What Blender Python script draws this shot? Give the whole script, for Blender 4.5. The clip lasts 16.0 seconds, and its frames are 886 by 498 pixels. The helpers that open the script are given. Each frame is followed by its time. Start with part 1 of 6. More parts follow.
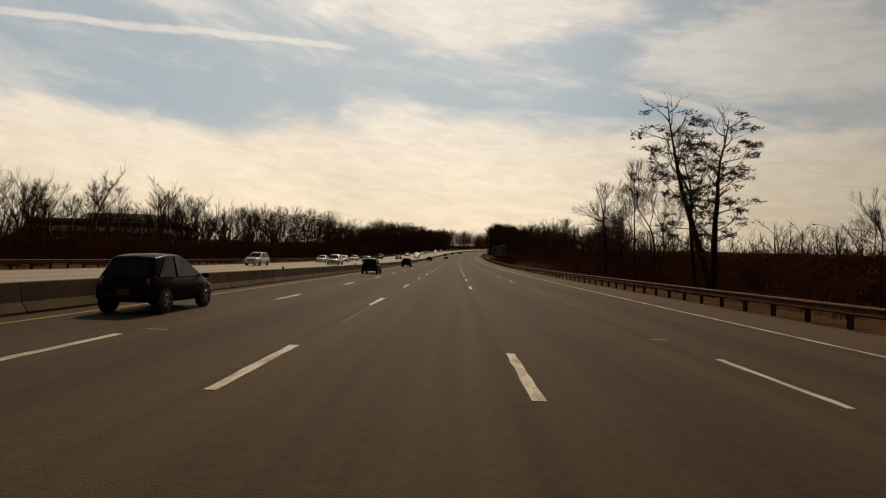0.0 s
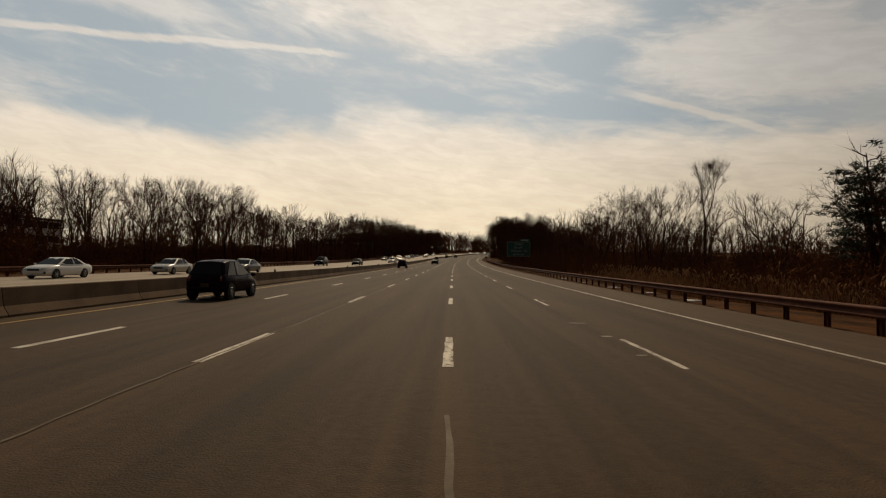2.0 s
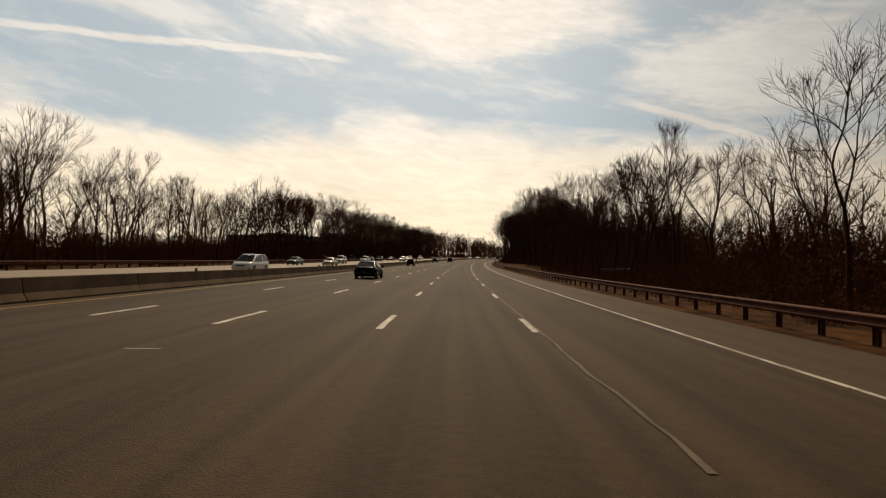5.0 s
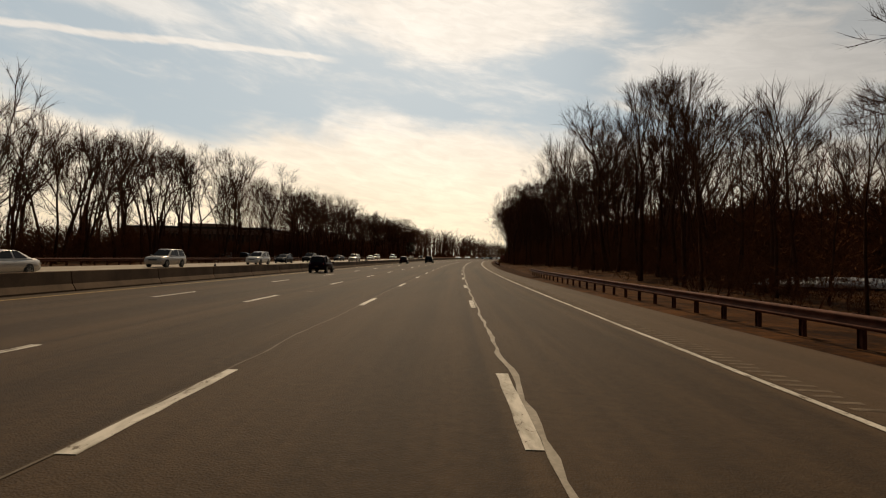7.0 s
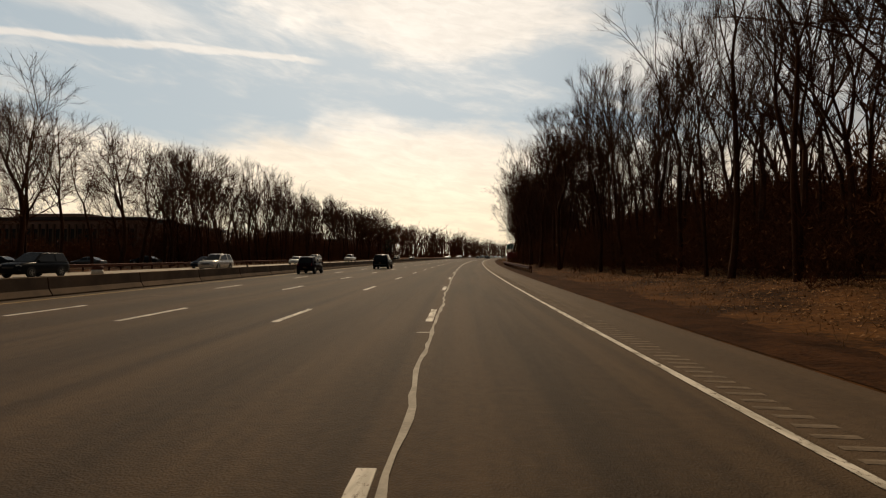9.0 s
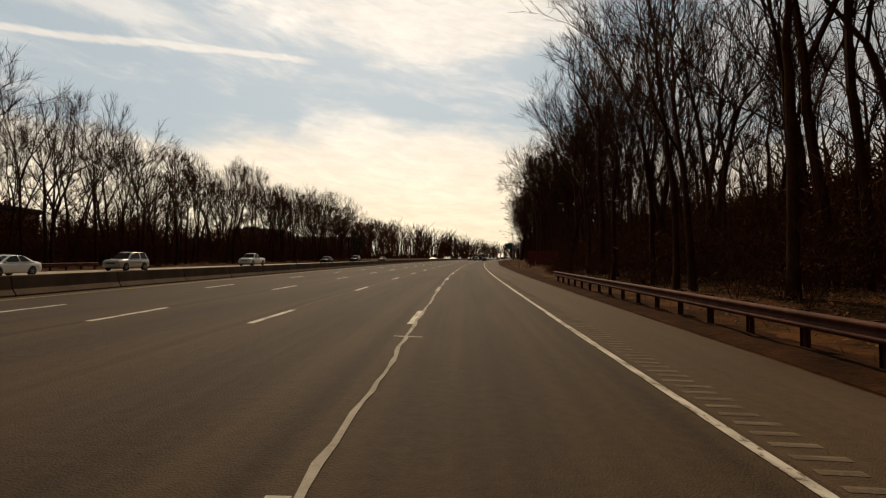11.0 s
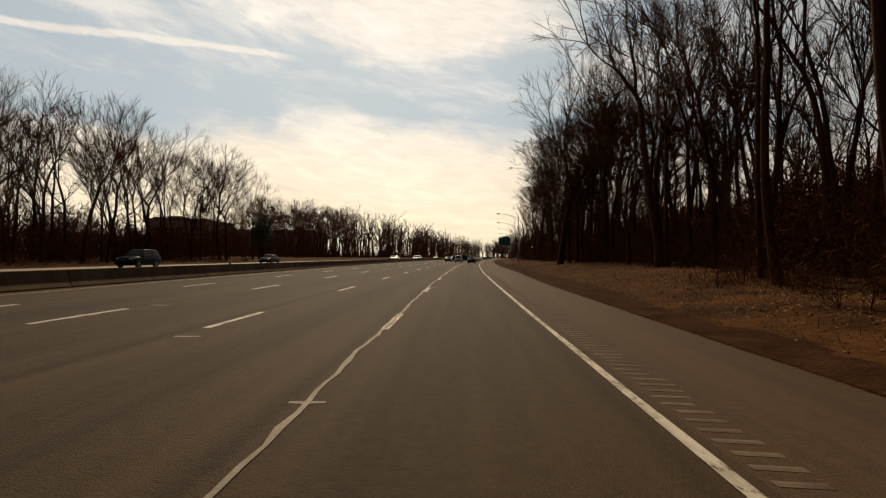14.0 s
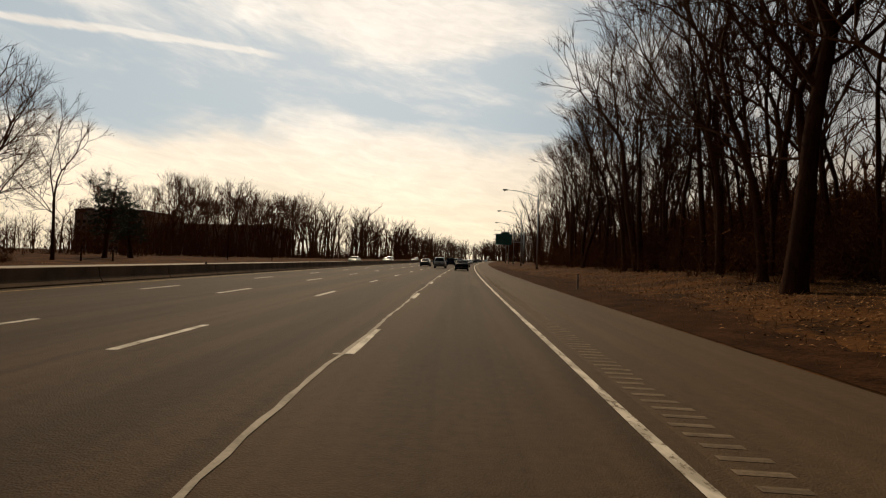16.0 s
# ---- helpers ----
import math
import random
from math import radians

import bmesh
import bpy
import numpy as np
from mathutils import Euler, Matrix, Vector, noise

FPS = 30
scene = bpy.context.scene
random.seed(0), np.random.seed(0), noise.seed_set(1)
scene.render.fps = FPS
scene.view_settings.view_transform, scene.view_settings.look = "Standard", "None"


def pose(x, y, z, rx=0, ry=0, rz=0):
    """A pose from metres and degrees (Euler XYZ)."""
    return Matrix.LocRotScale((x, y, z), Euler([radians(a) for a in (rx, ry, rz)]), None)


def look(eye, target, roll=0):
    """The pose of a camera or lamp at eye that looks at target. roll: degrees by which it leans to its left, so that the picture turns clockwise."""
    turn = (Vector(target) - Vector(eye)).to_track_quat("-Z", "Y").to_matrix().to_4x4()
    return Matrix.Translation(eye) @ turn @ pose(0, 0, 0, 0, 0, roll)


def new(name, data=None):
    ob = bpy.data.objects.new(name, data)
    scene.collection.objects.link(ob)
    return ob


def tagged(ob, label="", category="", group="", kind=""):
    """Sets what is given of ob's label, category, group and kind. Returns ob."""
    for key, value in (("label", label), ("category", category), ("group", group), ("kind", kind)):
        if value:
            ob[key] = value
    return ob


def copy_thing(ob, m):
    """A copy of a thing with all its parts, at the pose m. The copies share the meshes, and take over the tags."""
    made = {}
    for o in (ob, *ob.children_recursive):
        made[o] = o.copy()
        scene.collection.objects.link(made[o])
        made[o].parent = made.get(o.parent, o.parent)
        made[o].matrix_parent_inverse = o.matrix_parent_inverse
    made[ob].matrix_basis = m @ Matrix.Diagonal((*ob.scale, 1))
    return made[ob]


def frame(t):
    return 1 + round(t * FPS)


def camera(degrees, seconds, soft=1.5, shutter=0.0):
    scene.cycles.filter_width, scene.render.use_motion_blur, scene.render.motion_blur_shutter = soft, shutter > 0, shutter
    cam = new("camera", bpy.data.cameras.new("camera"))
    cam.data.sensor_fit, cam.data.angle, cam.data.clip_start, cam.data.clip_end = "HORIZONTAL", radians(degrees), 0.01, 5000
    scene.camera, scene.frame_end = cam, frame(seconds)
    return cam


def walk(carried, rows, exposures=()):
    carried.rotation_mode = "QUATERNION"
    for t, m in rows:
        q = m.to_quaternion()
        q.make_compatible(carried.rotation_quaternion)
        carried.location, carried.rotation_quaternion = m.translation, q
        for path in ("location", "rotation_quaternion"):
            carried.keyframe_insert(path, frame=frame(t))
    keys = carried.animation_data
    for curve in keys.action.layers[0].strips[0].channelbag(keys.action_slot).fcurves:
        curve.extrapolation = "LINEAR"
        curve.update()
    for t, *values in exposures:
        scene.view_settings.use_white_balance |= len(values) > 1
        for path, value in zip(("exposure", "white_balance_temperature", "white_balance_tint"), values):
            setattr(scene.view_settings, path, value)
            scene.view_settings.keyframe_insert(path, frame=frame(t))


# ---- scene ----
# The road's line: s metres along it, o metres to the right of its third lane line.
LANE = 3.66
STEP = np.arange(-400.0, 3200.0, 2.0)
BEND = np.interp(STEP, [-50, 100, 220, 340, 460, 700, 900], [0.097, 0.030, 0.235, 0.480, 0.395, 0.278, 0.0]) * 1e-3
BEND[STEP < -50] = 0.0


def summed(rate, zero=0.0):
    total = np.concatenate([[0.0], np.cumsum((rate[1:] + rate[:-1]) * (STEP[1] - STEP[0]) / 2)])
    return total - np.interp(zero, STEP, total)


HEAD = summed(BEND)
LINE_X, LINE_Y = summed(np.sin(HEAD)), summed(np.cos(HEAD))
SAG = np.interp(STEP, [-1, 0, 250, 400], [0, 1e-4, 1e-4, 0.0])
GRADE = summed(SAG)
RISE = summed(GRADE)


def heading(s):
    """Degrees by which the road has turned to the right at s."""
    return math.degrees(np.interp(s, STEP, HEAD))


def spot(s, o, z=0.0):
    """A place beside the road, z metres over its surface."""
    a = np.interp(s, STEP, HEAD)
    return Vector((np.interp(s, STEP, LINE_X) + o * math.cos(a), np.interp(s, STEP, LINE_Y) - o * math.sin(a), np.interp(s, STEP, RISE) + z))


def spots(s, o, z):
    s, o, z = np.broadcast_arrays(np.asarray(s, float), np.asarray(o, float), np.asarray(z, float))
    a = np.interp(s, STEP, HEAD)
    return np.stack([np.interp(s, STEP, LINE_X) + o * np.cos(a), np.interp(s, STEP, LINE_Y) - o * np.sin(a), np.interp(s, STEP, RISE) + z], -1)


def stand(s, o, z=0.0, turn=0.0, scale=1.0):
    """The pose of an upright thing beside the road: its x to the right, its y along the road; turn in degrees to the left."""
    p = spot(s, o, z)
    return pose(p.x, p.y, p.z, 0, 0, turn - heading(s)) @ Matrix.Scale(scale, 4)


def rest(s, o, z=0.0, turn=0.0):
    """The pose of a thing that lies on the road and tilts with its slope."""
    p = spot(s, o, z)
    slope = math.degrees(math.atan(np.interp(s, STEP, GRADE)))
    return pose(p.x, p.y, p.z, 0, 0, -heading(s)) @ pose(0, 0, 0, slope) @ pose(0, 0, 0, 0, 0, turn)


# ---- camera ----
CAMERA_HEIGHT = 1.61
cam = camera(78.97, 16.0, soft=1.15)
DRIVE = [  # seconds, s, o, heading, tilt, lean
    (0.0, -0.93, -0.92, -1.08, 1.30, 1.79),
    (0.5, 16.23, -0.67, -1.02, 1.41, 1.74),
    (1.0, 34.73, -0.34, -1.09, 1.42, 1.46),
    (1.5, 52.78, -0.09, -1.06, 1.52, 1.56),
    (2.0, 70.26, 0.17, -0.73, 1.85, 0.94),
    (2.5, 88.10, 0.48, -0.71, 1.92, 0.62),
    (3.0, 105.30, 0.78, -0.67, 1.99, 0.63),
    (3.5, 123.32, 1.13, -0.73, 2.02, 1.03),
    (4.0, 140.55, 1.40, -0.90, 2.18, 1.28),
    (6.5, 227.52, 2.66, 0.24, 2.57, 2.27),
    (7.0, 243.66, 3.07, 0.80, 2.53, 1.60),
    (7.5, 260.26, 3.59, 0.95, 2.63, 0.93),
    (8.0, 276.73, 3.90, 1.01, 2.67, 0.61),
    (8.5, 293.53, 4.19, 1.26, 2.69, 0.65),
    (9.0, 309.39, 4.49, 1.66, 2.55, 0.26),
    (11.5, 385.73, 4.97, 3.34, 2.82, 1.03),
    (12.0, 400.47, 4.95, 3.95, 2.94, 1.23),
    (12.5, 415.30, 5.13, 4.21, 2.61, 0.89),
    (13.0, 429.21, 5.27, 4.11, 2.45, 0.81),
    (13.5, 442.83, 5.35, 4.52, 2.54, 0.86),
    (14.0, 457.38, 5.42, 4.97, 2.61, 0.99),
    (14.5, 470.30, 5.40, 5.46, 2.71, 1.12),
    (15.0, 483.50, 5.43, 5.71, 2.80, 1.53),
    (15.5, 496.17, 5.55, 5.82, 2.74, 1.43),
    (16.0, 508.92, 5.51, 6.52, 2.86, 1.67),
]
rows = []
for t, s, o, turn, tilt, lean in DRIVE:
    p = spot(s, o, CAMERA_HEIGHT)
    rows.append((t, pose(p.x, p.y, p.z, 90 + tilt, -lean, -turn)))
walk(cam, rows, [(0.0, -0.24, 6550, 12), (1.0, -0.33, 6550, 12), (2.0, -0.33, 6550, 12), (2.5, -0.31, 6550, 12), (3.0, -0.10, 6550, 12), (4.0, -0.03, 6550, 12), (6.5, 0.0, 6550, 12), (16.0, 0.0, 6550, 12)])

# ---- sky and sun ----
SUN_AZIMUTH, SUN_HEIGHT = -4.0, 43.0  # degrees, to the right of the road's first direction
sun = new("sun", bpy.data.lights.new("sun", "SUN"))
sun.data.energy, sun.data.angle, sun.data.color = 2.75, radians(1.2), (1.0, 0.78, 0.50)
a, e = radians(SUN_AZIMUTH), radians(SUN_HEIGHT)
sun.matrix_world = look((200 * math.sin(a) * math.cos(e), 200 * math.cos(a) * math.cos(e), 200 * math.sin(e)), (0, 0, 0))


class Nodes:
    """Short hand for building a node tree."""

    def __init__(self, tree):
        self.tree = tree
        tree.nodes.clear()

    def add(self, kind, values=None, **settings):
        node = self.tree.nodes.new(kind)
        for key, value in settings.items():
            setattr(node, key, value)
        for key, value in (values or {}).items():
            if isinstance(value, bpy.types.NodeSocket):
                self.tree.links.new(value, node.inputs[key])
            else:
                node.inputs[key].default_value = value
        return node

    def math(self, op, a, b=0.0, c=0.0, clamp=False):
        return self.add("ShaderNodeMath", {0: a, 1: b, 2: c}, operation=op, use_clamp=clamp).outputs[0]

    def noise(self, where, scale, detail=4.0, rough=0.55, distort=0.0):
        return self.add("ShaderNodeTexNoise", {"Vector": where, "Scale": scale, "Detail": detail, "Roughness": rough, "Distortion": distort}).outputs["Fac"]

    def span(self, value, low, high, out_low=0.0, out_high=1.0):
        return self.add("ShaderNodeMapRange", {"Value": value, "From Min": low, "From Max": high, "To Min": out_low, "To Max": out_high}, interpolation_type="SMOOTHSTEP").outputs[0]

    def mix(self, factor, a, b, blend="MIX"):
        node = self.add("ShaderNodeMix", data_type="RGBA", blend_type=blend)
        for key, value in ((0, factor), (6, a), (7, b)):
            if isinstance(value, bpy.types.NodeSocket):
                self.tree.links.new(value, node.inputs[key])
            elif key == 0:
                node.inputs[key].default_value = value
            else:
                node.inputs[key].default_value = (*value, 1.0)
        return node.outputs[2]

    def scaled(self, vector, x, y, z):
        return self.add("ShaderNodeMapping", {"Vector": vector, "Scale": (x, y, z)}).outputs[0]


def sky_world():
    world = bpy.data.worlds.new("sky")
    world.use_nodes = True
    n = Nodes(world.node_tree)
    way = n.add("ShaderNodeTexCoord").outputs["Generated"]
    split = n.add("ShaderNodeSeparateXYZ", {0: way})
    x, y, z = split.outputs
    up = n.math("MAXIMUM", z, 0.0)
    sky = n.add("ShaderNodeTexSky", sky_type="NISHITA", sun_disc=False, sun_elevation=radians(SUN_HEIGHT), sun_rotation=radians(SUN_AZIMUTH), dust_density=2.0)
    clear = n.mix(0.75, n.mix(1.0, sky.outputs[0], (0.070, 0.070, 0.064), "MULTIPLY"), (0.43, 0.50, 0.52))
    # thin high cloud, drawn out along its drift
    az = n.math("ARCTAN2", x, y)
    drift = n.add("ShaderNodeCombineXYZ", {0: az, 1: n.math("MULTIPLY", n.math("ADD", z, n.math("MULTIPLY", az, 0.13)), 3.0), 2: 0.0}).outputs[0]
    broad = n.noise(drift, 2.7, 4.0, 0.55, 0.6)
    wisps = n.noise(drift, 6.5, 6.0, 0.60, 0.8)
    fleece = n.noise(n.scaled(drift, 1, 1.5, 1), 17.0, 7.0, 0.66, 0.5)
    veil = n.math("ADD", n.math("MULTIPLY", broad, 0.58), n.math("MULTIPLY", wisps, 0.42))
    veil = n.math("ADD", veil, n.math("MULTIPLY", n.math("SUBTRACT", fleece, 0.5), 0.16))

    def bank(centre, height, wide, tall, ragged):
        """A bank of cloud round a bearing and a height, with a ragged rim."""
        across = n.math("DIVIDE", n.math("SUBTRACT", az, centre), wide)
        up_by = n.math("DIVIDE", n.math("SUBTRACT", z, height), tall)
        far = n.math("SQRT", n.math("ADD", n.math("MULTIPLY", across, across), n.math("MULTIPLY", up_by, up_by)))
        return n.span(n.math("ADD", far, n.math("MULTIPLY", n.math("SUBTRACT", 0.5, veil), ragged)), 0.45, 1.25, 1.0, 0.0)

    # a bright bank over the horizon, highest ahead, and loose banks above it
    rim = n.math("SUBTRACT", 0.268, n.math("MULTIPLY", n.math("MINIMUM", n.math("MULTIPLY", az, az), 0.22), 0.24))
    rim = n.math("ADD", rim, n.math("ADD", n.math("MULTIPLY", n.math("SUBTRACT", broad, 0.5), 0.16), n.math("MULTIPLY", n.math("SUBTRACT", wisps, 0.5), 0.09)))
    low = n.span(n.math("SUBTRACT", z, rim), -0.035, 0.03, 1.0, 0.0)
    heap = n.math("MAXIMUM", n.math("MULTIPLY", bank(0.03, 0.435, 0.36, 0.075, 2.4), 0.95), n.math("MULTIPLY", bank(0.56, 0.33, 0.30, 0.085, 3.2), 0.72))
    heap = n.math("MAXIMUM", heap, n.math("MULTIPLY", bank(-0.62, 0.40, 0.22, 0.035, 2.6), 0.6))
    cover = n.math("MAXIMUM", n.math("MULTIPLY", n.span(veil, 0.45, 0.70), 0.62), n.math("MAXIMUM", low, heap), clamp=True)
    cover = n.math("MAXIMUM", cover, n.span(az, 0.35, 0.85, 0.0, 0.6))
    # old vapour trails, each along a great circle
    trails = 0.0
    for normal, reach, wide in (((-0.0766, 0.3539, -0.9322), (-0.70, -0.16), 0.0085), ((-0.2283, 0.3714, -0.9), (0.24, 0.62), 0.010)):
        off = n.add("ShaderNodeVectorMath", {0: way, 1: normal}, operation="DOT_PRODUCT").outputs["Value"]
        off = n.math("ABSOLUTE", n.math("ADD", off, n.math("MULTIPLY", n.math("SUBTRACT", wisps, 0.5), 0.02)))
        band = n.span(off, wide * 0.25, wide, 1.0, 0.0)
        band = n.math("MULTIPLY", band, n.math("MULTIPLY", n.span(x, reach[0], reach[0] + 0.1), n.span(x, reach[1] - 0.06, reach[1], 1.0, 0.0)))
        band = n.math("MULTIPLY", band, n.span(y, 0.0, 0.2))
        trails = n.math("ADD", trails, band)
    cover = n.math("MAXIMUM", cover, n.math("MULTIPLY", trails, 0.75), clamp=True)
    toward = n.add("ShaderNodeVectorMath", {0: way, 1: (math.sin(a) * math.cos(e), math.cos(a) * math.cos(e), math.sin(e))}, operation="DOT_PRODUCT").outputs["Value"]
    glow = n.span(toward, 0.35, 1.0)
    thick = n.mix(n.span(up, 0.02, 0.34), (0.97, 0.82, 0.59), (0.80, 0.745, 0.675))
    thick = n.mix(glow, n.mix(1.0, thick, (0.72, 0.72, 0.74), "MULTIPLY"), n.mix(1.0, thick, (1.16, 1.14, 1.08), "MULTIPLY"))
    shade = n.math("MULTIPLY", n.span(broad, 0.30, 0.72, 0.90, 1.07), n.span(fleece, 0.30, 0.70, 0.93, 1.05))
    thick = n.mix(1.0, thick, n.add("ShaderNodeCombineColor", {0: shade, 1: shade, 2: shade}).outputs[0], "MULTIPLY")
    colour = n.mix(cover, clear, thick)
    # the sky is far brighter round the sun than behind the traveller
    fall = n.span(toward, -0.20, 0.62, 0.18, 1.0)
    fall = n.math("MULTIPLY", fall, n.span(up, 0.46, 0.80, 1.0, 0.34))
    colour = n.mix(1.0, colour, n.add("ShaderNodeCombineColor", {0: fall, 1: fall, 2: fall}).outputs[0], "MULTIPLY")
    side = n.span(az, 0.12, 0.70, 1.0, 0.66)  # greyer away from the sun
    colour = n.mix(1.0, colour, n.add("ShaderNodeCombineColor", {0: side, 1: side, 2: side}).outputs[0], "MULTIPLY")
    back = n.add("ShaderNodeBackground", {"Color": colour, "Strength": 1.12})
    n.add("ShaderNodeOutputWorld", {"Surface": back.outputs[0]})
    scene.world = world


sky_world()


# ---- materials ----
def material(name, colours, rough=0.8, metal=0.0, scale=6.0, fine=60.0, bump=0.3, depth=0.01, contrast=(0.3, 0.7), coat=0.0, vary=0.0, where="Object", stretch=(1, 1, 1), shine=0.5):
    """A surface of two colours mixed by broad stains and by grain, with a fine relief."""
    mat = bpy.data.materials.new(name)
    mat.use_nodes = True
    n = Nodes(mat.node_tree)
    place = n.scaled(n.add("ShaderNodeTexCoord").outputs[where], *stretch)
    broad, grain = n.noise(place, scale, 5.0, 0.6, 0.3), n.noise(place, fine, 3.0, 0.6)
    both = n.math("ADD", n.math("MULTIPLY", broad, 0.6), n.math("MULTIPLY", grain, 0.4))
    colour = n.mix(n.span(both, *contrast), colours[0], colours[1])
    if vary:
        lot = n.add("ShaderNodeObjectInfo").outputs["Random"]
        tone = n.math("ADD", 1.0 - vary / 2, n.math("MULTIPLY", lot, vary))
        colour = n.mix(1.0, colour, n.add("ShaderNodeCombineColor", {0: tone, 1: tone, 2: tone}).outputs[0], "MULTIPLY")
    relief = n.add("ShaderNodeBump", {"Height": n.math("ADD", grain, n.math("MULTIPLY", broad, 0.5)), "Strength": bump, "Distance": depth})
    roughness = n.span(grain, 0.3, 0.7, max(0.02, rough - 0.12), min(1.0, rough + 0.1))
    shader = n.add("ShaderNodeBsdfPrincipled", {"Base Color": colour, "Roughness": roughness, "Metallic": metal, "Normal": relief.outputs[0], "Coat Weight": coat, "Coat Roughness": 0.06, "Specular IOR Level": shine})
    n.add("ShaderNodeOutputMaterial", {"Surface": shader.outputs[0]})
    return mat


def asphalt(name, dark, light, lanes=True, shine=0.13):
    """Worn asphalt on a strip whose UV holds metres across and along it."""
    mat = bpy.data.materials.new(name)
    mat.use_nodes = True
    n = Nodes(mat.node_tree)
    uv = n.add("ShaderNodeUVMap", uv_map="metres").outputs[0]
    across = n.add("ShaderNodeSeparateXYZ", {0: uv}).outputs[0]
    patches = n.noise(n.scaled(uv, 1.0, 0.12, 1), 0.5, 5.0, 0.6, 0.4)
    streaks = n.noise(n.scaled(uv, 1.6, 0.015, 1), 1.2, 5.0, 0.65)
    stones = n.noise(uv, 42.0, 3.0, 0.75)
    chips = n.add("ShaderNodeTexVoronoi", {"Vector": uv, "Scale": 48.0}).outputs["Distance"]
    tone = n.math("ADD", n.math("ADD", n.math("MULTIPLY", patches, 0.32), n.math("MULTIPLY", streaks, 0.34)), n.math("MULTIPLY", n.noise(uv, 7.0, 3.0, 0.6), 0.24))
    tone = n.math("ADD", tone, n.math("MULTIPLY", stones, 0.34))
    if lanes:  # oil-dark lane middles, a dark joint along each lane line
        wave = n.math("MULTIPLY", n.math("COSINE", n.math("MULTIPLY", across, 2 * math.pi / LANE)), 0.045)
        seam = n.math("ABSOLUTE", n.math("SUBTRACT", n.math("FRACT", n.math("DIVIDE", n.math("ADD", across, n.math("ADD", 36.85, n.math("MULTIPLY", streaks, 0.3))), LANE)), 0.07))
        tone = n.math("ADD", tone, n.math("SUBTRACT", wave, n.span(seam, 0.0, 0.075, 0.09, 0.0)))
    colour = n.mix(n.span(tone, 0.42, 0.80), dark, light)
    pale = n.span(chips, 0.05, 0.24, 0.34, 0.0)
    colour = n.mix(pale, colour, (0.13, 0.086, 0.052))
    relief = n.add("ShaderNodeBump", {"Height": n.math("ADD", stones, chips), "Strength": 0.55, "Distance": 0.012})
    shader = n.add("ShaderNodeBsdfPrincipled", {"Base Color": colour, "Roughness": n.span(stones, 0.3, 0.7, 0.70, 0.92), "Normal": relief.outputs[0], "Specular IOR Level": shine})
    n.add("ShaderNodeOutputMaterial", {"Surface": shader.outputs[0]})
    return mat


def worn_paint(name, dull, bright):
    """Road paint, scuffed dull by tyres and chipped down to the asphalt, each piece to its own degree."""
    mat = bpy.data.materials.new(name)
    mat.use_nodes = True
    n = Nodes(mat.node_tree)
    place = n.add("ShaderNodeTexCoord").outputs["Object"]
    lot = n.add("ShaderNodeObjectInfo").outputs["Random"]
    shifted = n.add("ShaderNodeVectorMath", {0: place, 1: n.add("ShaderNodeCombineXYZ", {0: n.math("MULTIPLY", lot, 91.0), 1: n.math("MULTIPLY", lot, 57.0), 2: 0.0}).outputs[0]}, operation="ADD").outputs[0]
    scuffs = n.noise(n.scaled(shifted, 3.0, 0.8, 1), 1.6, 5.0, 0.6, 0.3)
    chips = n.noise(n.scaled(shifted, 1.0, 0.55, 1), 11.0, 6.0, 0.72, 0.4)
    colour = n.mix(n.span(scuffs, 0.35, 0.62), dull, bright)
    limit = n.math("ADD", 0.36, n.math("MULTIPLY", lot, 0.10))
    bare = n.span(n.math("SUBTRACT", n.math("ADD", n.math("MULTIPLY", chips, 0.75), n.math("MULTIPLY", scuffs, 0.25)), limit), -0.03, 0.03, 0.85, 0.0)
    colour = n.mix(bare, colour, (0.085, 0.055, 0.030))
    relief = n.add("ShaderNodeBump", {"Height": chips, "Strength": 0.4, "Distance": 0.004})
    shader = n.add("ShaderNodeBsdfPrincipled", {"Base Color": colour, "Roughness": 0.65, "Normal": relief.outputs[0], "Specular IOR Level": 0.15})
    n.add("ShaderNodeOutputMaterial", {"Surface": shader.outputs[0]})
    return mat


ASPHALT = asphalt("lane_asphalt", (0.026, 0.0157, 0.0076), (0.073, 0.0438, 0.0209))
SHOULDER = asphalt("shoulder_asphalt", (0.045, 0.0272, 0.0135), (0.098, 0.0605, 0.0315), lanes=False)
# far lanes' asphalt, with the sun and sky glare put into a paler colour
OPPOSITE = asphalt("glare_paled_asphalt", (0.22, 0.175, 0.125), (0.34, 0.28, 0.21), shine=0.45)
GROUND = material("dead_grass_and_soil", ((0.018, 0.0076, 0.0027), (0.105, 0.044, 0.0130)), 0.95, scale=0.4, fine=5.0, bump=0.8, depth=0.08, contrast=(0.36, 0.64), shine=0.03)
PAINT = worn_paint("worn_white_paint", (0.34, 0.30, 0.235), (0.60, 0.54, 0.45))
YELLOW = material("worn_yellow_paint", ((0.26, 0.17, 0.07), (0.50, 0.33, 0.10)), 0.6, scale=2.0, fine=26.0, bump=0.4, depth=0.003, shine=0.12)
SEAL = material("pale_joint_filler", ((0.20, 0.17, 0.13), (0.40, 0.35, 0.28)), 0.75, scale=1.4, fine=18.0, bump=0.3, depth=0.004, shine=0.12)
FAINT = material("thin_worn_joint_filler", ((0.085, 0.064, 0.043), (0.17, 0.135, 0.098)), 0.8, scale=1.4, fine=18.0, bump=0.2, depth=0.003, shine=0.12)
TAR = material("dark_open_crack", ((0.006, 0.0038, 0.0020), (0.018, 0.0105, 0.0055)), 0.95, scale=2.0, fine=30.0, bump=0.0, shine=0.02)
